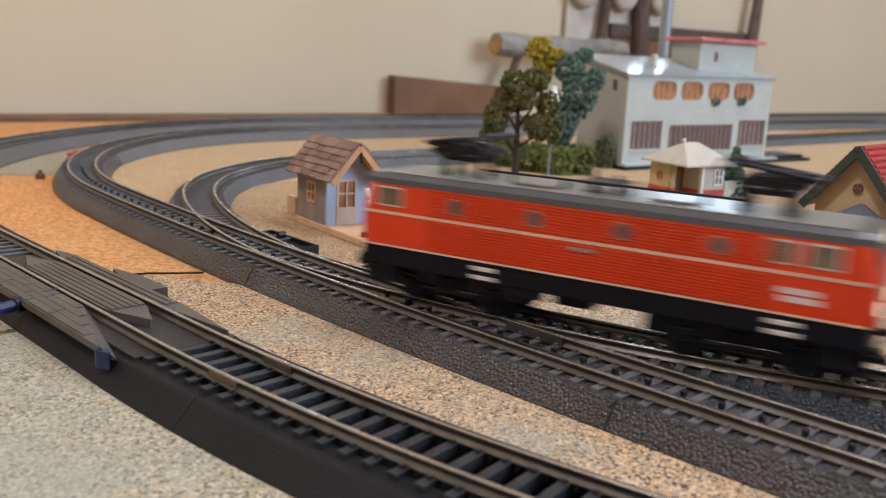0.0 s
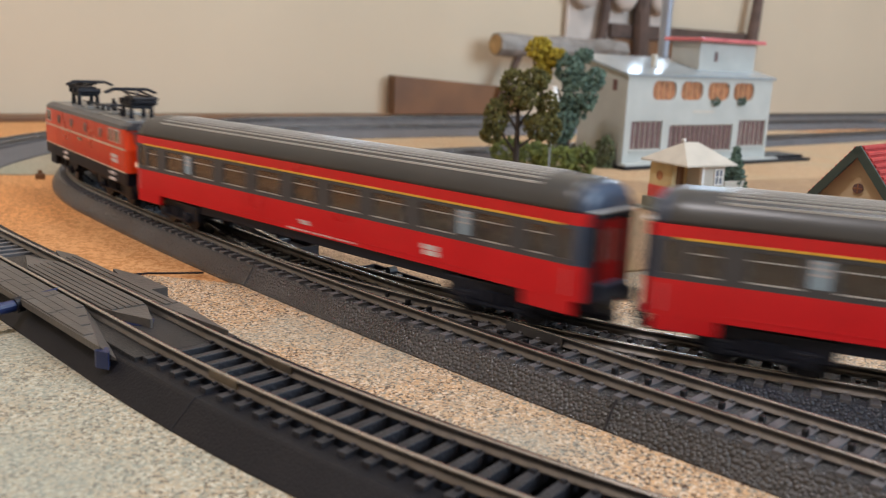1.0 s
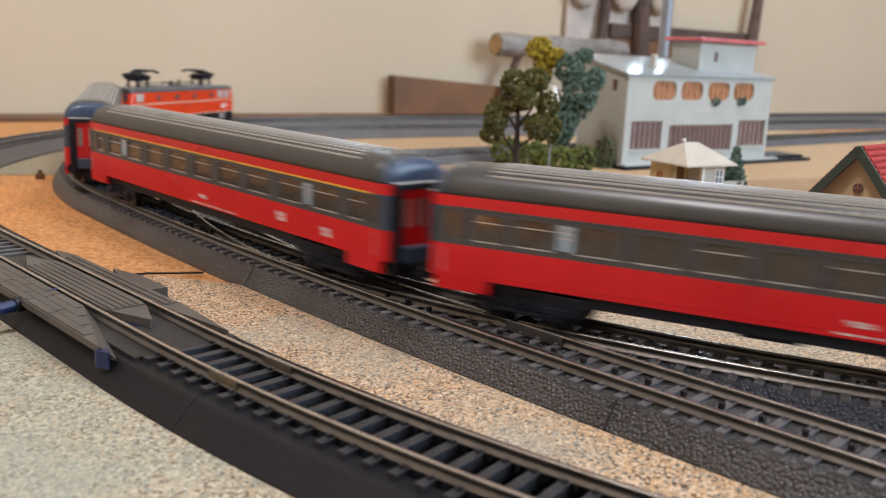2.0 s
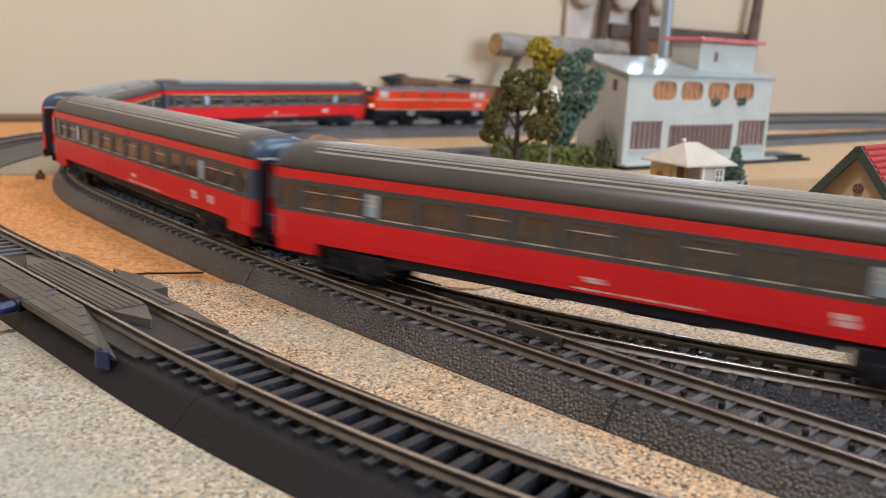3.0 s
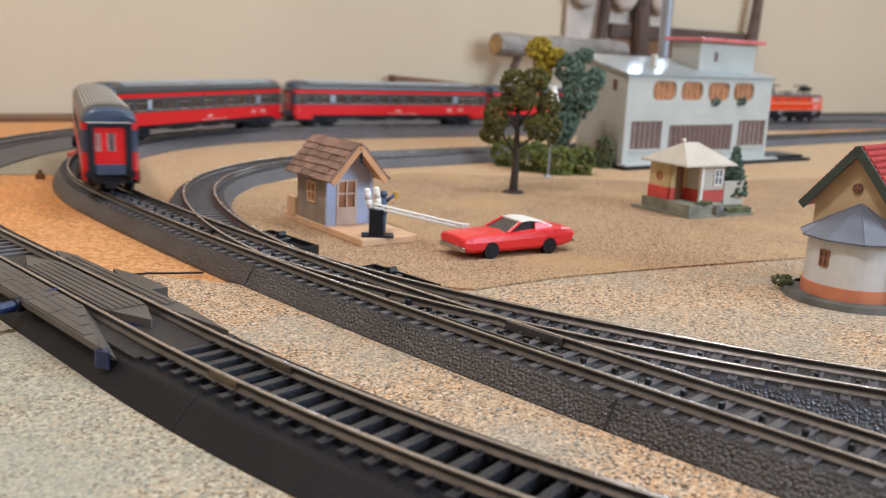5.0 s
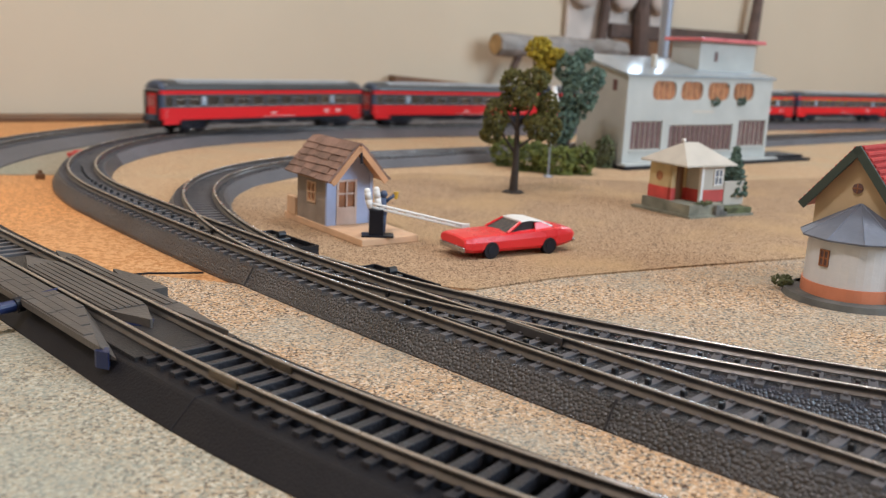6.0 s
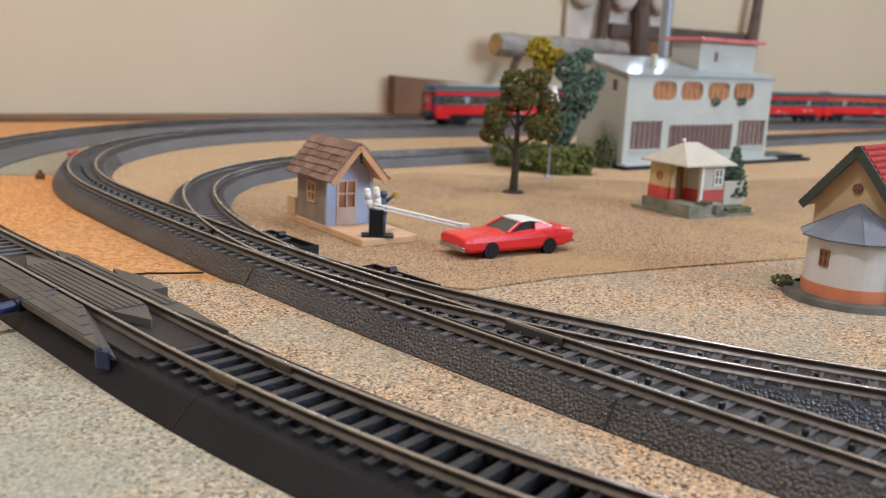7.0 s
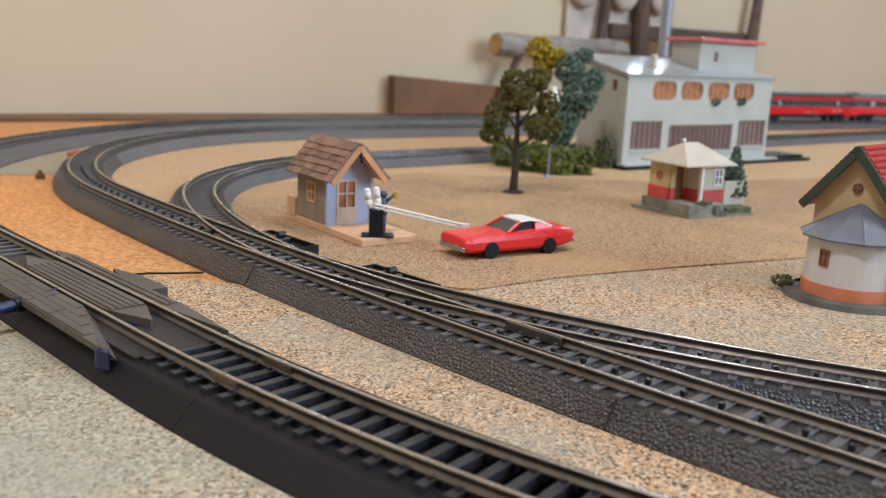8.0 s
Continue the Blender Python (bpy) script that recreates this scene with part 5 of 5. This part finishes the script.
    rod(bm, (0, 0, -8), (0, 0, 34), 1.2, 0.4, 8)
    part("trunk", bm, "bark", t)
    bm = bmesh.new()
    rng = random.Random(8)
    for k in range(9):
        z = 4 + k * 3.4
        r = 10.5 * (1 - k / 9.6)
        leaves(bm, rng, (0, 0, z), (r, r, 1.8), 120, 1.5)
    part("crown", bm, "pine", t)


def turret_house():
    H_ = thing("turret_house", at(167.5, 360.0, 0.2, -46.0), "ochre gabled model house with round white turret", "building")
    bm = bmesh.new()
    rod(bm, (0, 0, -0.2), (0, 0, 2.2), 26, 25.2, 40)
    box(bm, -24, 24, 0, 50, -0.2, 2.2)
    part("base_plate", bm, "asphalt_disc", H_, "grey ground plate")
    bm = bmesh.new()
    rod(bm, (0, 0, 2.2), (0, 0, 7.2), 19.0, 19.0, 40)
    part("turret_plinth", bm, "salmon", H_, "salmon painted plinth", smooth=False)
    bm = bmesh.new()
    rod(bm, (0, 0, 7.0), (0, 0, 26.5), 18.3, 18.0, 40)
    t = part("turret_wall", bm, "turret", H_, "round white turret wall")
    # eight-sided slate roof
    bm = bmesh.new()
    n = 10
    rings = [[(21.8 * math.cos(2 * math.pi * k / n + 0.2), 21.8 * math.sin(2 * math.pi * k / n + 0.2), 25.4) for k in range(n)],
             [(22.0 * math.cos(2 * math.pi * k / n + 0.2), 22.0 * math.sin(2 * math.pi * k / n + 0.2), 26.1) for k in range(n)],
             [(0.5 * math.cos(2 * math.pi * k / n + 0.2), 0.5 * math.sin(2 * math.pi * k / n + 0.2), 38.8) for k in range(n)]]
    loft(bm, rings)
    r = part("turret_roof", bm, "slate", H_, "blue-grey slate cone roof")
    for k in range(n):
        a = 2 * math.pi * k / n + 0.2
        bm = bmesh.new()
        rod(bm, (22.0 * math.cos(a), 22.0 * math.sin(a), 26.1), (0.5 * math.cos(a), 0.5 * math.sin(a), 38.9), 0.25, n=5)
        part("roof_ridge", bm, "slate", r)
    # turret window: frame bars round a dark pane, on the curved wall
    for ang in (-104,):
        mw = Matrix.Rotation(radians(ang), 4, "Z") @ Matrix.Translation((18.1, 0, 18.0))
        bm = bmesh.new()
        box(bm, -0.6, 0.35, -2.1, 2.1, -3.4, 3.4, m=mw)
        w = part("turret_window", bm, "grille", H_, "small brown turret window")
        bm = bmesh.new()
        for a, b, c, d in ((-2.1, -1.6, -3.4, 3.4), (1.6, 2.1, -3.4, 3.4), (-0.25, 0.25, -3.4, 3.4), (-1.6, 1.6, -0.25, 0.25), (-1.6, 1.6, 2.9, 3.4), (-1.6, 1.6, -3.4, -2.9)):
            box(bm, 0.3, 0.7, a, b, c, d, m=mw)
        part("window_bars", bm, "brown_pane", w)
    # main house with gable to the front
    bm = bmesh.new()
    gp = [(-20, 2.2), (17, 2.2), (17, 34), (-3.5, 60.0), (-20, 39.5)]
    loft(bm, [[(x, 3.0, z) for x, z in gp], [(x, 46, z) for x, z in gp]])
    g = part("house_wall", bm, "gable", H_, "ochre plaster gable wall")
    bm = bmesh.new()
    rod(bm, (-3.2, 2.2, 44.6), (-3.2, 3.2, 44.6), 2.1, n=20)
    o = part("round_window", bm, "grille", g, "round brown attic window")
    bm = bmesh.new()
    box(bm, -3.4, -3.0, 1.9, 2.4, 42.6, 46.6)
    box(bm, -5.2, -1.2, 1.9, 2.4, 44.4, 44.8)
    part("window_bars", bm, "brown_pane", o)
    for (xa, za), (xb, zb) in (((-3.5, 61.4), (-24.5, 35.8)), ((-3.5, 61.8), (19.5, 33.0))):
        d = Vector((xb - xa, 0, zb - za))
        ln = d.length
        s = 1 if xb > xa else -1
        ang = math.atan2(-(zb - za), abs(xb - xa))
        mr = Matrix.Translation((xa, 0, za)) @ Matrix.Rotation(s * ang, 4, "Y")
        bm = bmesh.new()
        lo, hi = sorted((0, s * ln))
        box(bm, lo, hi, -1.2, 46, -1.6, 0.0, m=mr)
        rf = part("roof", bm, "tile", H_, "red pantile roof")
        bm = bmesh.new()
        box(bm, lo, hi, -2.4, -1.2, -2.6, 0.9, 0.1, m=mr)
        part("bargeboard", bm, "green_edge", rf, "dark green bargeboard")
        rows, cols = 13, 15
        bm = bmesh.new()
        rod(bm, (0, 0, 0), (0, 3.0, 0), 1.0, 1.0, 8)
        box(bm, -1.3, 1.3, 0, 3.0, -0.4, 0.1, 0.1)
        me = solid(bm, "tile", "tile")
        for i in range(rows):
            for j in range(cols):
                q = mr @ Matrix.Translation((s * (1.4 + i * ln / rows), -1.0 + j * 3.1, 0.35 + 0.25)) @ Matrix.Rotation(s * radians(4), 4, "Y")
                q.translation *= MM
                share("tile", me, rf, q)
    bm = bmesh.new()
    rng = random.Random(5)
    for k in range(5):
        a = (17 + k * 0.6, -15 - k, 3)
        for j in range(4):
            b = (a[0] + rng.uniform(-2, 2.5), a[1] + rng.uniform(-1, 1), a[2] + rng.uniform(4, 6))
            rod(bm, a, b, 0.45, 0.3, 5)
            a = b
    leaves(bm, rng, (19, -16, 10), (3.5, 3, 8), 90, 0.9)
    c = part("creeper", bm, "moss", m=at(166.5, 359.0, 0.2, -8.0))
    tagged(c, "thin dark green creeper climbing the turret", "model plant")
    bm = bmesh.new()
    leaves(bm, rng, (-24, 8, 3.6), (5, 4, 2.4), 120, 1.0)
    c = part("shrub", bm, "moss", m=at(166.5, 359.0, 0.2, -8.0))
    tagged(c, "low grey-green shrub beside the turret", "model plant")


gable_hut()
crossing_gate()
toy_car()
tree("broadleaf_tree", 46.1, 609.7, "olive foam model tree with dark trunk", 60,
     [((0.3, 0, 26), (-12, 2, 42)), ((0.3, 0, 30), (13, -2, 40)), ((0, 0, 42), (-9, 0, 56)), ((0, 0, 44), (10, 3, 58))],
     [((-15, 0, 50), (8.5, 9, 12), 620), ((-17, 1, 39), (8, 8, 6), 300), ((-3, 2, 74), (10, 9, 9), 520), ((11, 0, 76), (9, 9, 8), 460), ((4, -5, 64), (9, 8, 8), 380), ((20, 1, 60), (7.5, 8, 9), 380), ((15, -2, 46), (11, 10, 9), 620), ((24, 2, 44), (6, 7, 10), 260), ((-6, 4, 60), (8, 7, 7), 250)],
     "olive", 11, 1.35)
tree("yellow_tree", 76.0, 765.0, "bright yellow autumn model tree behind the broadleaf", 88,
     [((0, 0, 60), (8, 0, 84)), ((0, 0, 64), (-8, 0, 88))],
     [((-4, 0, 98), (11, 9, 10), 420), ((10, 0, 91), (9, 9, 8), 360), ((0, 0, 80), (8, 8, 9), 300)], "yellow_leaf", 12, 2.0)
tree("blue_green_tree", 99.0, 757.0, "blue-green model tree against the station wall", 80,
     [((0, 0, 30), (14, 0, 60)), ((0, 0, 40), (-10, 0, 66))],
     [((-5, 0, 40), (13, 10, 20), 700), ((8, 0, 62), (15, 11, 18), 800), ((-2, 0, 82), (12, 9, 12), 420), ((20, 0, 76), (9, 7, 9), 260), ((10, 2, 94), (7, 6, 6), 160)], "pine", 13, 2.1)
bush(52, 768, 15, 13, 13, "bush", 21, "low olive green flock bush", 600)
bush(70, 740, 17, 14, 13, "bush", 22, "low dark green flock bush", 800)
bush(90, 727, 16, 13, 12, "bush", 23, "low dark green flock bush", 700)
bush(110, 731, 11, 10, 13, "bush", 24, "small bright green flock bush", 500)
bush(137, 785, 9, 9, 15, "moss", 25, "brownish bush by the station wall", 400)
station()
kiosk()
turret_house()


# a thin pole with a white cone, between the trees
bm = bmesh.new()
rod(bm, (0, 0, 0), (0, 0, 62), 0.8, 0.6, 8)
rod(bm, (0, 0, 0), (0, 0, 1.2), 4, 3, 14)
sl = part("street_lamp", bm, "pole", m=at(79.5, 702, 0.4))
tagged(sl, "thin pole with a white cone on top", "model lamp")
bm = bmesh.new()
rod(bm, (0, 0, 58), (0, 0, 70), 4.6, 2.0, 16)
part("shade", bm, "white", sl, "white cone")

# ---- fittings of the track ----
NEAR_S = run_length(NEAR)


def along(pts, s0, s1, u0, u1, z0, z1, taper0=0.0, taper1=0.0, bm=None, skew0=0.0, skew1=0.0):
    """A strip laid beside a track from s0 to s1, u sideways; ends may narrow to a point."""
    bm = bm or bmesh.new()
    s = run_length(pts)
    rings = []
    n = max(4, int((s1 - s0) / 6))
    for i in range(n + 1):
        f = i / n
        q = s0 + (s1 - s0) * f
        x, y, a = where(pts, s, q)
        nx, ny = -math.sin(a), math.cos(a)
        k = 1.0
        if taper0 and q - s0 < taper0:
            k = max(0.06, (q - s0) / taper0)
        if taper1 and s1 - q < taper1:
            k = min(k, max(0.06, (s1 - q) / taper1))
        um = (u0 + u1) / 2
        a0, a1 = um + (u0 - um) * k, um + (u1 - um) * k
        rings.append([(x + a0 * nx, y + a0 * ny, z0), (x + a1 * nx, y + a1 * ny, z0), (x + a1 * nx, y + a1 * ny, z1), (x + a0 * nx, y + a0 * ny, z1)])
    return loft(bm, rings)


GR = thing("guard_rails", at(0, 0, 0), "short brown guard rails of the turnout frog", "guard rail")
for s0, s1, u in ((118, 165, 5.6), (128, 150, -6.9), (150, 176, -9.9)):
    part("guard_rail", along(MAIN, s0, s1, u - 0.4, u + 0.4, 8.0, 10.7), "rail", GR)
def place(pts, q, u, z):
    x, y, a = where(pts, run_length(pts), q)
    return (x - u * math.sin(a), y + u * math.cos(a), z)


def cut_plate(pts, s_in, s_out, s_end, u0, u1, z0, z1):
    """A plate along a track whose front end is cut slantwise, from s_in at u0 to s_out at u1."""
    bm = bmesh.new()
    rings = []
    for i in range(25):
        f = i / 24
        qa, qb = s_in + (s_end - s_in) * f, s_out + (s_end - s_out) * f
        rings.append([place(pts, qa, u0, z0), place(pts, qb, u1, z0), place(pts, qb, u1, z1), place(pts, qa, u0, z1)])
    return loft(bm, rings)


def slope_end(pts, s_in, s_out, u0, u1, z1, z0, run):
    """The facet that falls from the slanted end of a plate to the bed."""
    bm = bmesh.new()
    lo = z0 - 0.5
    top = [place(pts, s_in, u0, z1), place(pts, s_out, u1, z1)]
    foot = [place(pts, s_in - run, u0 + 0.6, z0), place(pts, s_out - 4, u1 - 2.6, z0)]
    return loft(bm, [[top[0], foot[0], (*foot[0][:2], lo), (*top[0][:2], lo)], [top[1], foot[1], (*foot[1][:2], lo), (*top[1][:2], lo)]])


R = thing("rerailer_ramp", at(0, 0, 0), "grey-brown grooved rerailing ramp laid on the front track", "track ramp")
part("centre_plate", along(NEAR, 272, 372, -6.3, 6.3, 8.0, 10.6, 16, 18), "ramp", R, "grooved plate between the rails")
for k in range(5):
    u = -4.4 + k * 2.2
    part("plank_ridge", along(NEAR, 287, 356, u - 0.85, u + 0.85, 10.5, 11.0), "ramp", R)
part("outer_plate", cut_plate(NEAR, 297, 258, 420, 9.6, 21.8, 8.2, 10.2), "ramp", R, "outer plate with block grooves")
part("sloped_end", slope_end(NEAR, 297.5, 258.3, 9.6, 21.6, 10.19, 7.4, 12.0), "ramp", R, "sloped end facet of the ramp")
part("bed_infill", along(NEAR, 250.5, 384, -15.6, 15.6, 6.4, 8.0), "bed_far_black", R, "flat black bed under the ramp")
for k in range(4):
    u = 11.2 + k * 2.9
    s0 = 296.0 - k * 9.0
    j = 0
    while s0 < 410:
        s1 = s0 + (26 if (k + j) % 2 else 18)
        part("block_ridge", along(NEAR, s0 + 0.3, s1 - 0.3, u - 1.35, u + 1.35, 10.1, 10.6), "ramp", R)
        s0 = s1
        j += 1
part("inner_plate", along(NEAR, 250, 376, -15.5, -9.6, 7.0, 10.4, 30, 10), "ramp", R, "narrow plate behind the far rail")
part("inner_plate", along(NEAR, 306, 340, -22.5, -15.5, 6.4, 9.6, 0, 14), "ramp", R, "narrow plate behind the far rail")
for k in range(2):
    u = -13.9 + k * 2.4
    part("plank_ridge", along(NEAR, 284, 362, u - 0.9, u + 0.9, 10.3, 10.8), "ramp", R)
part("blue_edge", along(NEAR, 274, 284, -4.4, 4.4, 7.2, 8.2, 4), "blue", R, "dark blue end of the plate")
part("blue_clip", along(NEAR, 254.5, 259, 19.2, 22.8, 4.6, 9.4, 3), "blue", R, "dark blue end clip")
part("blue_clip", along(NEAR, 306, 309, -22.6, -15.4, 5.6, 9.4), "blue", R)
x, y, a = where(NEAR, NEAR_S, 322)
bm = bmesh.new()
rod(bm, (0, 24, 8.0), (0, 60, 7.4), 1.9, 2.1, 14)
rod(bm, (0, 21, 8.2), (0, 24, 8.0), 2.5, 2.5, 14, mat=1)
rod(bm, (0, 8, 10.6), (0, 21, 8.4), 0.5, 1.8, 10)
h = part("ramp_handle", bm, ["blue", "dark"], R, "blue handle with black collar")
h.matrix_basis = at(x, y, 0, math.degrees(a) + 12)


def point_motor(s0, s1, flip):
    t = thing("point_motor", at(0, 0, 0), "dark plastic point motor tray beside the turnout", "point motor", "point motors")
    part("tray", along(MAIN, s0, s1, -31.5, -20.5, 0.0, 4.6), "dark", t)
    for u0, u1 in ((-31.5, -30.6), (-21.4, -20.5)):
        part("tray_rim", along(MAIN, s0, s1, u0, u1, 4.5, 6.6), "bed_smooth", t)
    for q in (s0, s1 - 1):
        part("tray_rim", along(MAIN, q, q + 1, -31.5, -20.5, 4.5, 6.6), "bed_smooth", t)
    x, y, a = where(MAIN, MAIN_S, s0 + (s1 - s0) * 0.62)
    bm = bmesh.new()
    box(bm, -5, 5, -3.5, 3.5, 4.5, 6.6, 0.4)
    rod(bm, (-2, 0, 6.4), (-2, 0, 8.2), 1.2, 1.2, 12)
    rod(bm, (-2, -1.8, 8.0), (-2, 1.8, 8.0), 1.6, 1.6, 16)
    rod(bm, (5, 0, 5.6), (12, 0, 5.6), 1.0, 1.0, 8)
    p = part("lantern", bm, "stud", t, "small black point lantern")
    p.matrix_basis = at(x - 26 * -math.sin(a), y - 26 * math.cos(a), 0, math.degrees(a))


point_motor(287, 327, False)
point_motor(206, 246, True)
bm = bmesh.new()
pts = [(-126, 341.5, 0.4), (-116, 345.2, 0.9), (-107, 348.2, 0.6), (-96, 352, 0.4)]
for p, q in zip(pts[:-1], pts[1:]):
    rod(bm, p, q, 0.45, n=6)
w = part("wire", bm, "dark")
tagged(w, "thin black wire lying on the board", "wire")
bm = bmesh.new()
box(bm, -6, 6, -3.5, 3.5, 0, 4, 0.7)
box(bm, -2, 8, -1.5, 1.5, 3.6, 5.4, 0.5)
w = part("track_clip", bm, "kiosk_red", m=at(-291, 704, -1.2, 60))
tagged(w, "small red plastic connector beside the track", "connector")
bm = bmesh.new()
box(bm, -3, 3, -2, 2, 0, 4, 0.8)
rod(bm, (0, 0, 3.5), (0, 0, 6), 1.6, 1.2, 10)
w = part("screw_head", bm, "plank", m=at(-266, 585, -1.2, 20))
tagged(w, "small brown wooden peg on the board", "peg")

# ---- along the wall ----
WALLM = at(wx, wy, 0, WALL_TURN) @ pose(-0.034, 0, 0)


def on_wall(name, bm, mat, label, category):
    ob = part(name, bm, mat, m=WALLM)
    return tagged(ob, label, category)


bm = bmesh.new()
box(bm, 60, 745, -56, -4, -1.2, 4.0, 1)
on_wall("edge_strip", bm, "plank", "brown wooden strip along the table's back edge", "wooden strip")
bm = bmesh.new()
pts = [(762, -1.0), (995, -1.0), (995, 38), (762, 53)]
loft(bm, [[(x, -26, z + 5) for x, z in pts], [(x, -8, z + 5) for x, z in pts]])
on_wall("wooden_plank", bm, "plank", "brown varnished plank standing against the wall", "plank")
T = thing("log_rack", WALLM, "rustic log and branch ornament before the wall", "ornament")
bm = bmesh.new()
n = 16
rings = []
for k in range(11):
    x = 928 + k * 27
    r = 16.5 + 1.5 * math.sin(k * 1.7)
    rings.append([(x, -40 + r * math.cos(2 * math.pi * i / n) * (1 + 0.06 * math.sin(3 * i + k)), 108 + r * math.sin(2 * math.pi * i / n)) for i in range(n)])
loft(bm, rings)
lg = part("log", bm, "log", T, "grey bark log with sawn end", smooth=False)
bm = bmesh.new()
rod(bm, (926.5, -40, 108), (928.5, -40, 108), 14.5, 14.5, 20)
part("sawn_end", bm, "log_end", lg, "yellow-brown sawn end")
for a, b in (((975, -40, 96), (938, -34, 4)), ((1160, -40, 96), (1190, -34, 4)), ((1150, -36, 94), (1110, -32, 4))):
    bm = bmesh.new()
    rod(bm, a, b, 6, 7, 8)
    part("support_branch", bm, "branch", T)
rng = random.Random(9)
for k in range(6):
    bm = bmesh.new()
    z = 4 + k * 25
    box(bm, 1195 + rng.uniform(-8, 8), 1566 + rng.uniform(-12, 12), -20, -6, z, z + 24, 1.5)
    part("board", bm, "branch" if k % 2 else "plank", T, "brown rough board")
for x0, x1, r in ((1150, 1165, 9), (1255, 1250, 16), (1545, 1560, 12)):
    bm = bmesh.new()
    rod(bm, (x0, -28, 60), (x1, -26, 175), r, r * 0.9, 9)
    rod(bm, (x1, -26, 175), (x1 + rng.uniform(-30, 30), -24, 300), r * 0.9, r * 0.6, 9)
    part("branch", bm, "branch", T)
bm = bmesh.new()
box(bm, 1094, 1335, -12, -4, 120, 330, 3)
on_c = part("backing_cloth", bm, "cloth", T, "pinkish white backing panel")
bm = bmesh.new()
for x in (1120, 1210, 1300):
    bmesh.ops.create_uvsphere(bm, u_segments=14, v_segments=10, radius=30, matrix=Matrix.Translation((x, -24, 205)) @ Matrix.Diagonal((1, 0.5, 1.1, 1)))
part("cotton_ball", bm, "cloth", T, "white cotton tufts", smooth=True)
bm = bmesh.new()
rod(bm, (0, 0, -1), (0, 0, 520), 6.2, 6.2, 18)
rod(bm, (0, 0, -1), (0, 0, 5), 30, 26, 24)
p = part("lamp_pole", bm, "pole", m=at(243, 1064, 0))
tagged(p, "blue-grey metal pole standing behind the station", "pole")

# daylight panel lamps on the wall over the layout, seen mirrored in the rails and the station roof
for lx, lz, lw, lh in ((674, 290, 60, 30), (1322, 430, 80, 72), (1462, 430, 150, 72)):
    L = thing("wall_lamp", WALLM @ pose(lx * MM, -0.05, lz * MM), "rectangular daylight panel lamp on the wall", "lamp", "wall lamps")
    bm = bmesh.new()
    box(bm, -lw / 2 - 4, lw / 2 + 4, -2, 46, -lh - 6, lh + 6, 2)
    part("housing", bm, "white", L)
    bm = bmesh.new()
    box(bm, -lw / 2, lw / 2, -5, -2.5, -lh, lh)
    part("lamp_panel", bm, "led", L)


# ---- the running train ----
TRAIN = [(x, y, a + math.pi) for x, y, a in BRANCH[::-1]][:-1] + cut(MAIN, TOE_D, 1e9)
TRAIN_S = run_length(TRAIN)
TOE_AT = run_length(BRANCH)[-1]


def tail(t):
    """Distance of the train's tail past the turnout's toe."""
    return -1562.0 + 330.0 * t + float(np.interp(t, (0.0, 1.0, 1.5, 3.0, 3.5, 4.0, 4.5, 5.5, 6.0, 7.0, 8.0), (8.5, 6.0, 3.0, 3.0, 6.0, 9.0, 9.0, 30.0, 41.0, 50.0, 60.0)))


def on_track(q):
    return where(TRAIN, TRAIN_S, q + TOE_AT)


def motions():
    for ob, mid, half, bogies in VEHICLES:
        rows, turns = [], ([], [])
        for i in range(81):
            t = i / 10
            q = tail(t) + mid
            xa, ya, aa = on_track(q + half)
            xb, yb, ab = on_track(q - half)
            a = math.atan2(ya - yb, xa - xb)
            rows.append((t, at((xa + xb) / 2, (ya + yb) / 2, RAIL_TOP - (0.4 if half > 60 else 0.0), math.degrees(a))))
            for k, (sgn, ang) in enumerate(((1, aa), (-1, ab))):
                d = (ang - a + math.pi) % (2 * math.pi) - math.pi
                turns[k].append((t, at(sgn * half, 0, 0, math.degrees(d))))
        walk(ob, rows)
        for b, r in zip(bogies, turns):
            walk(b, r)


motions()
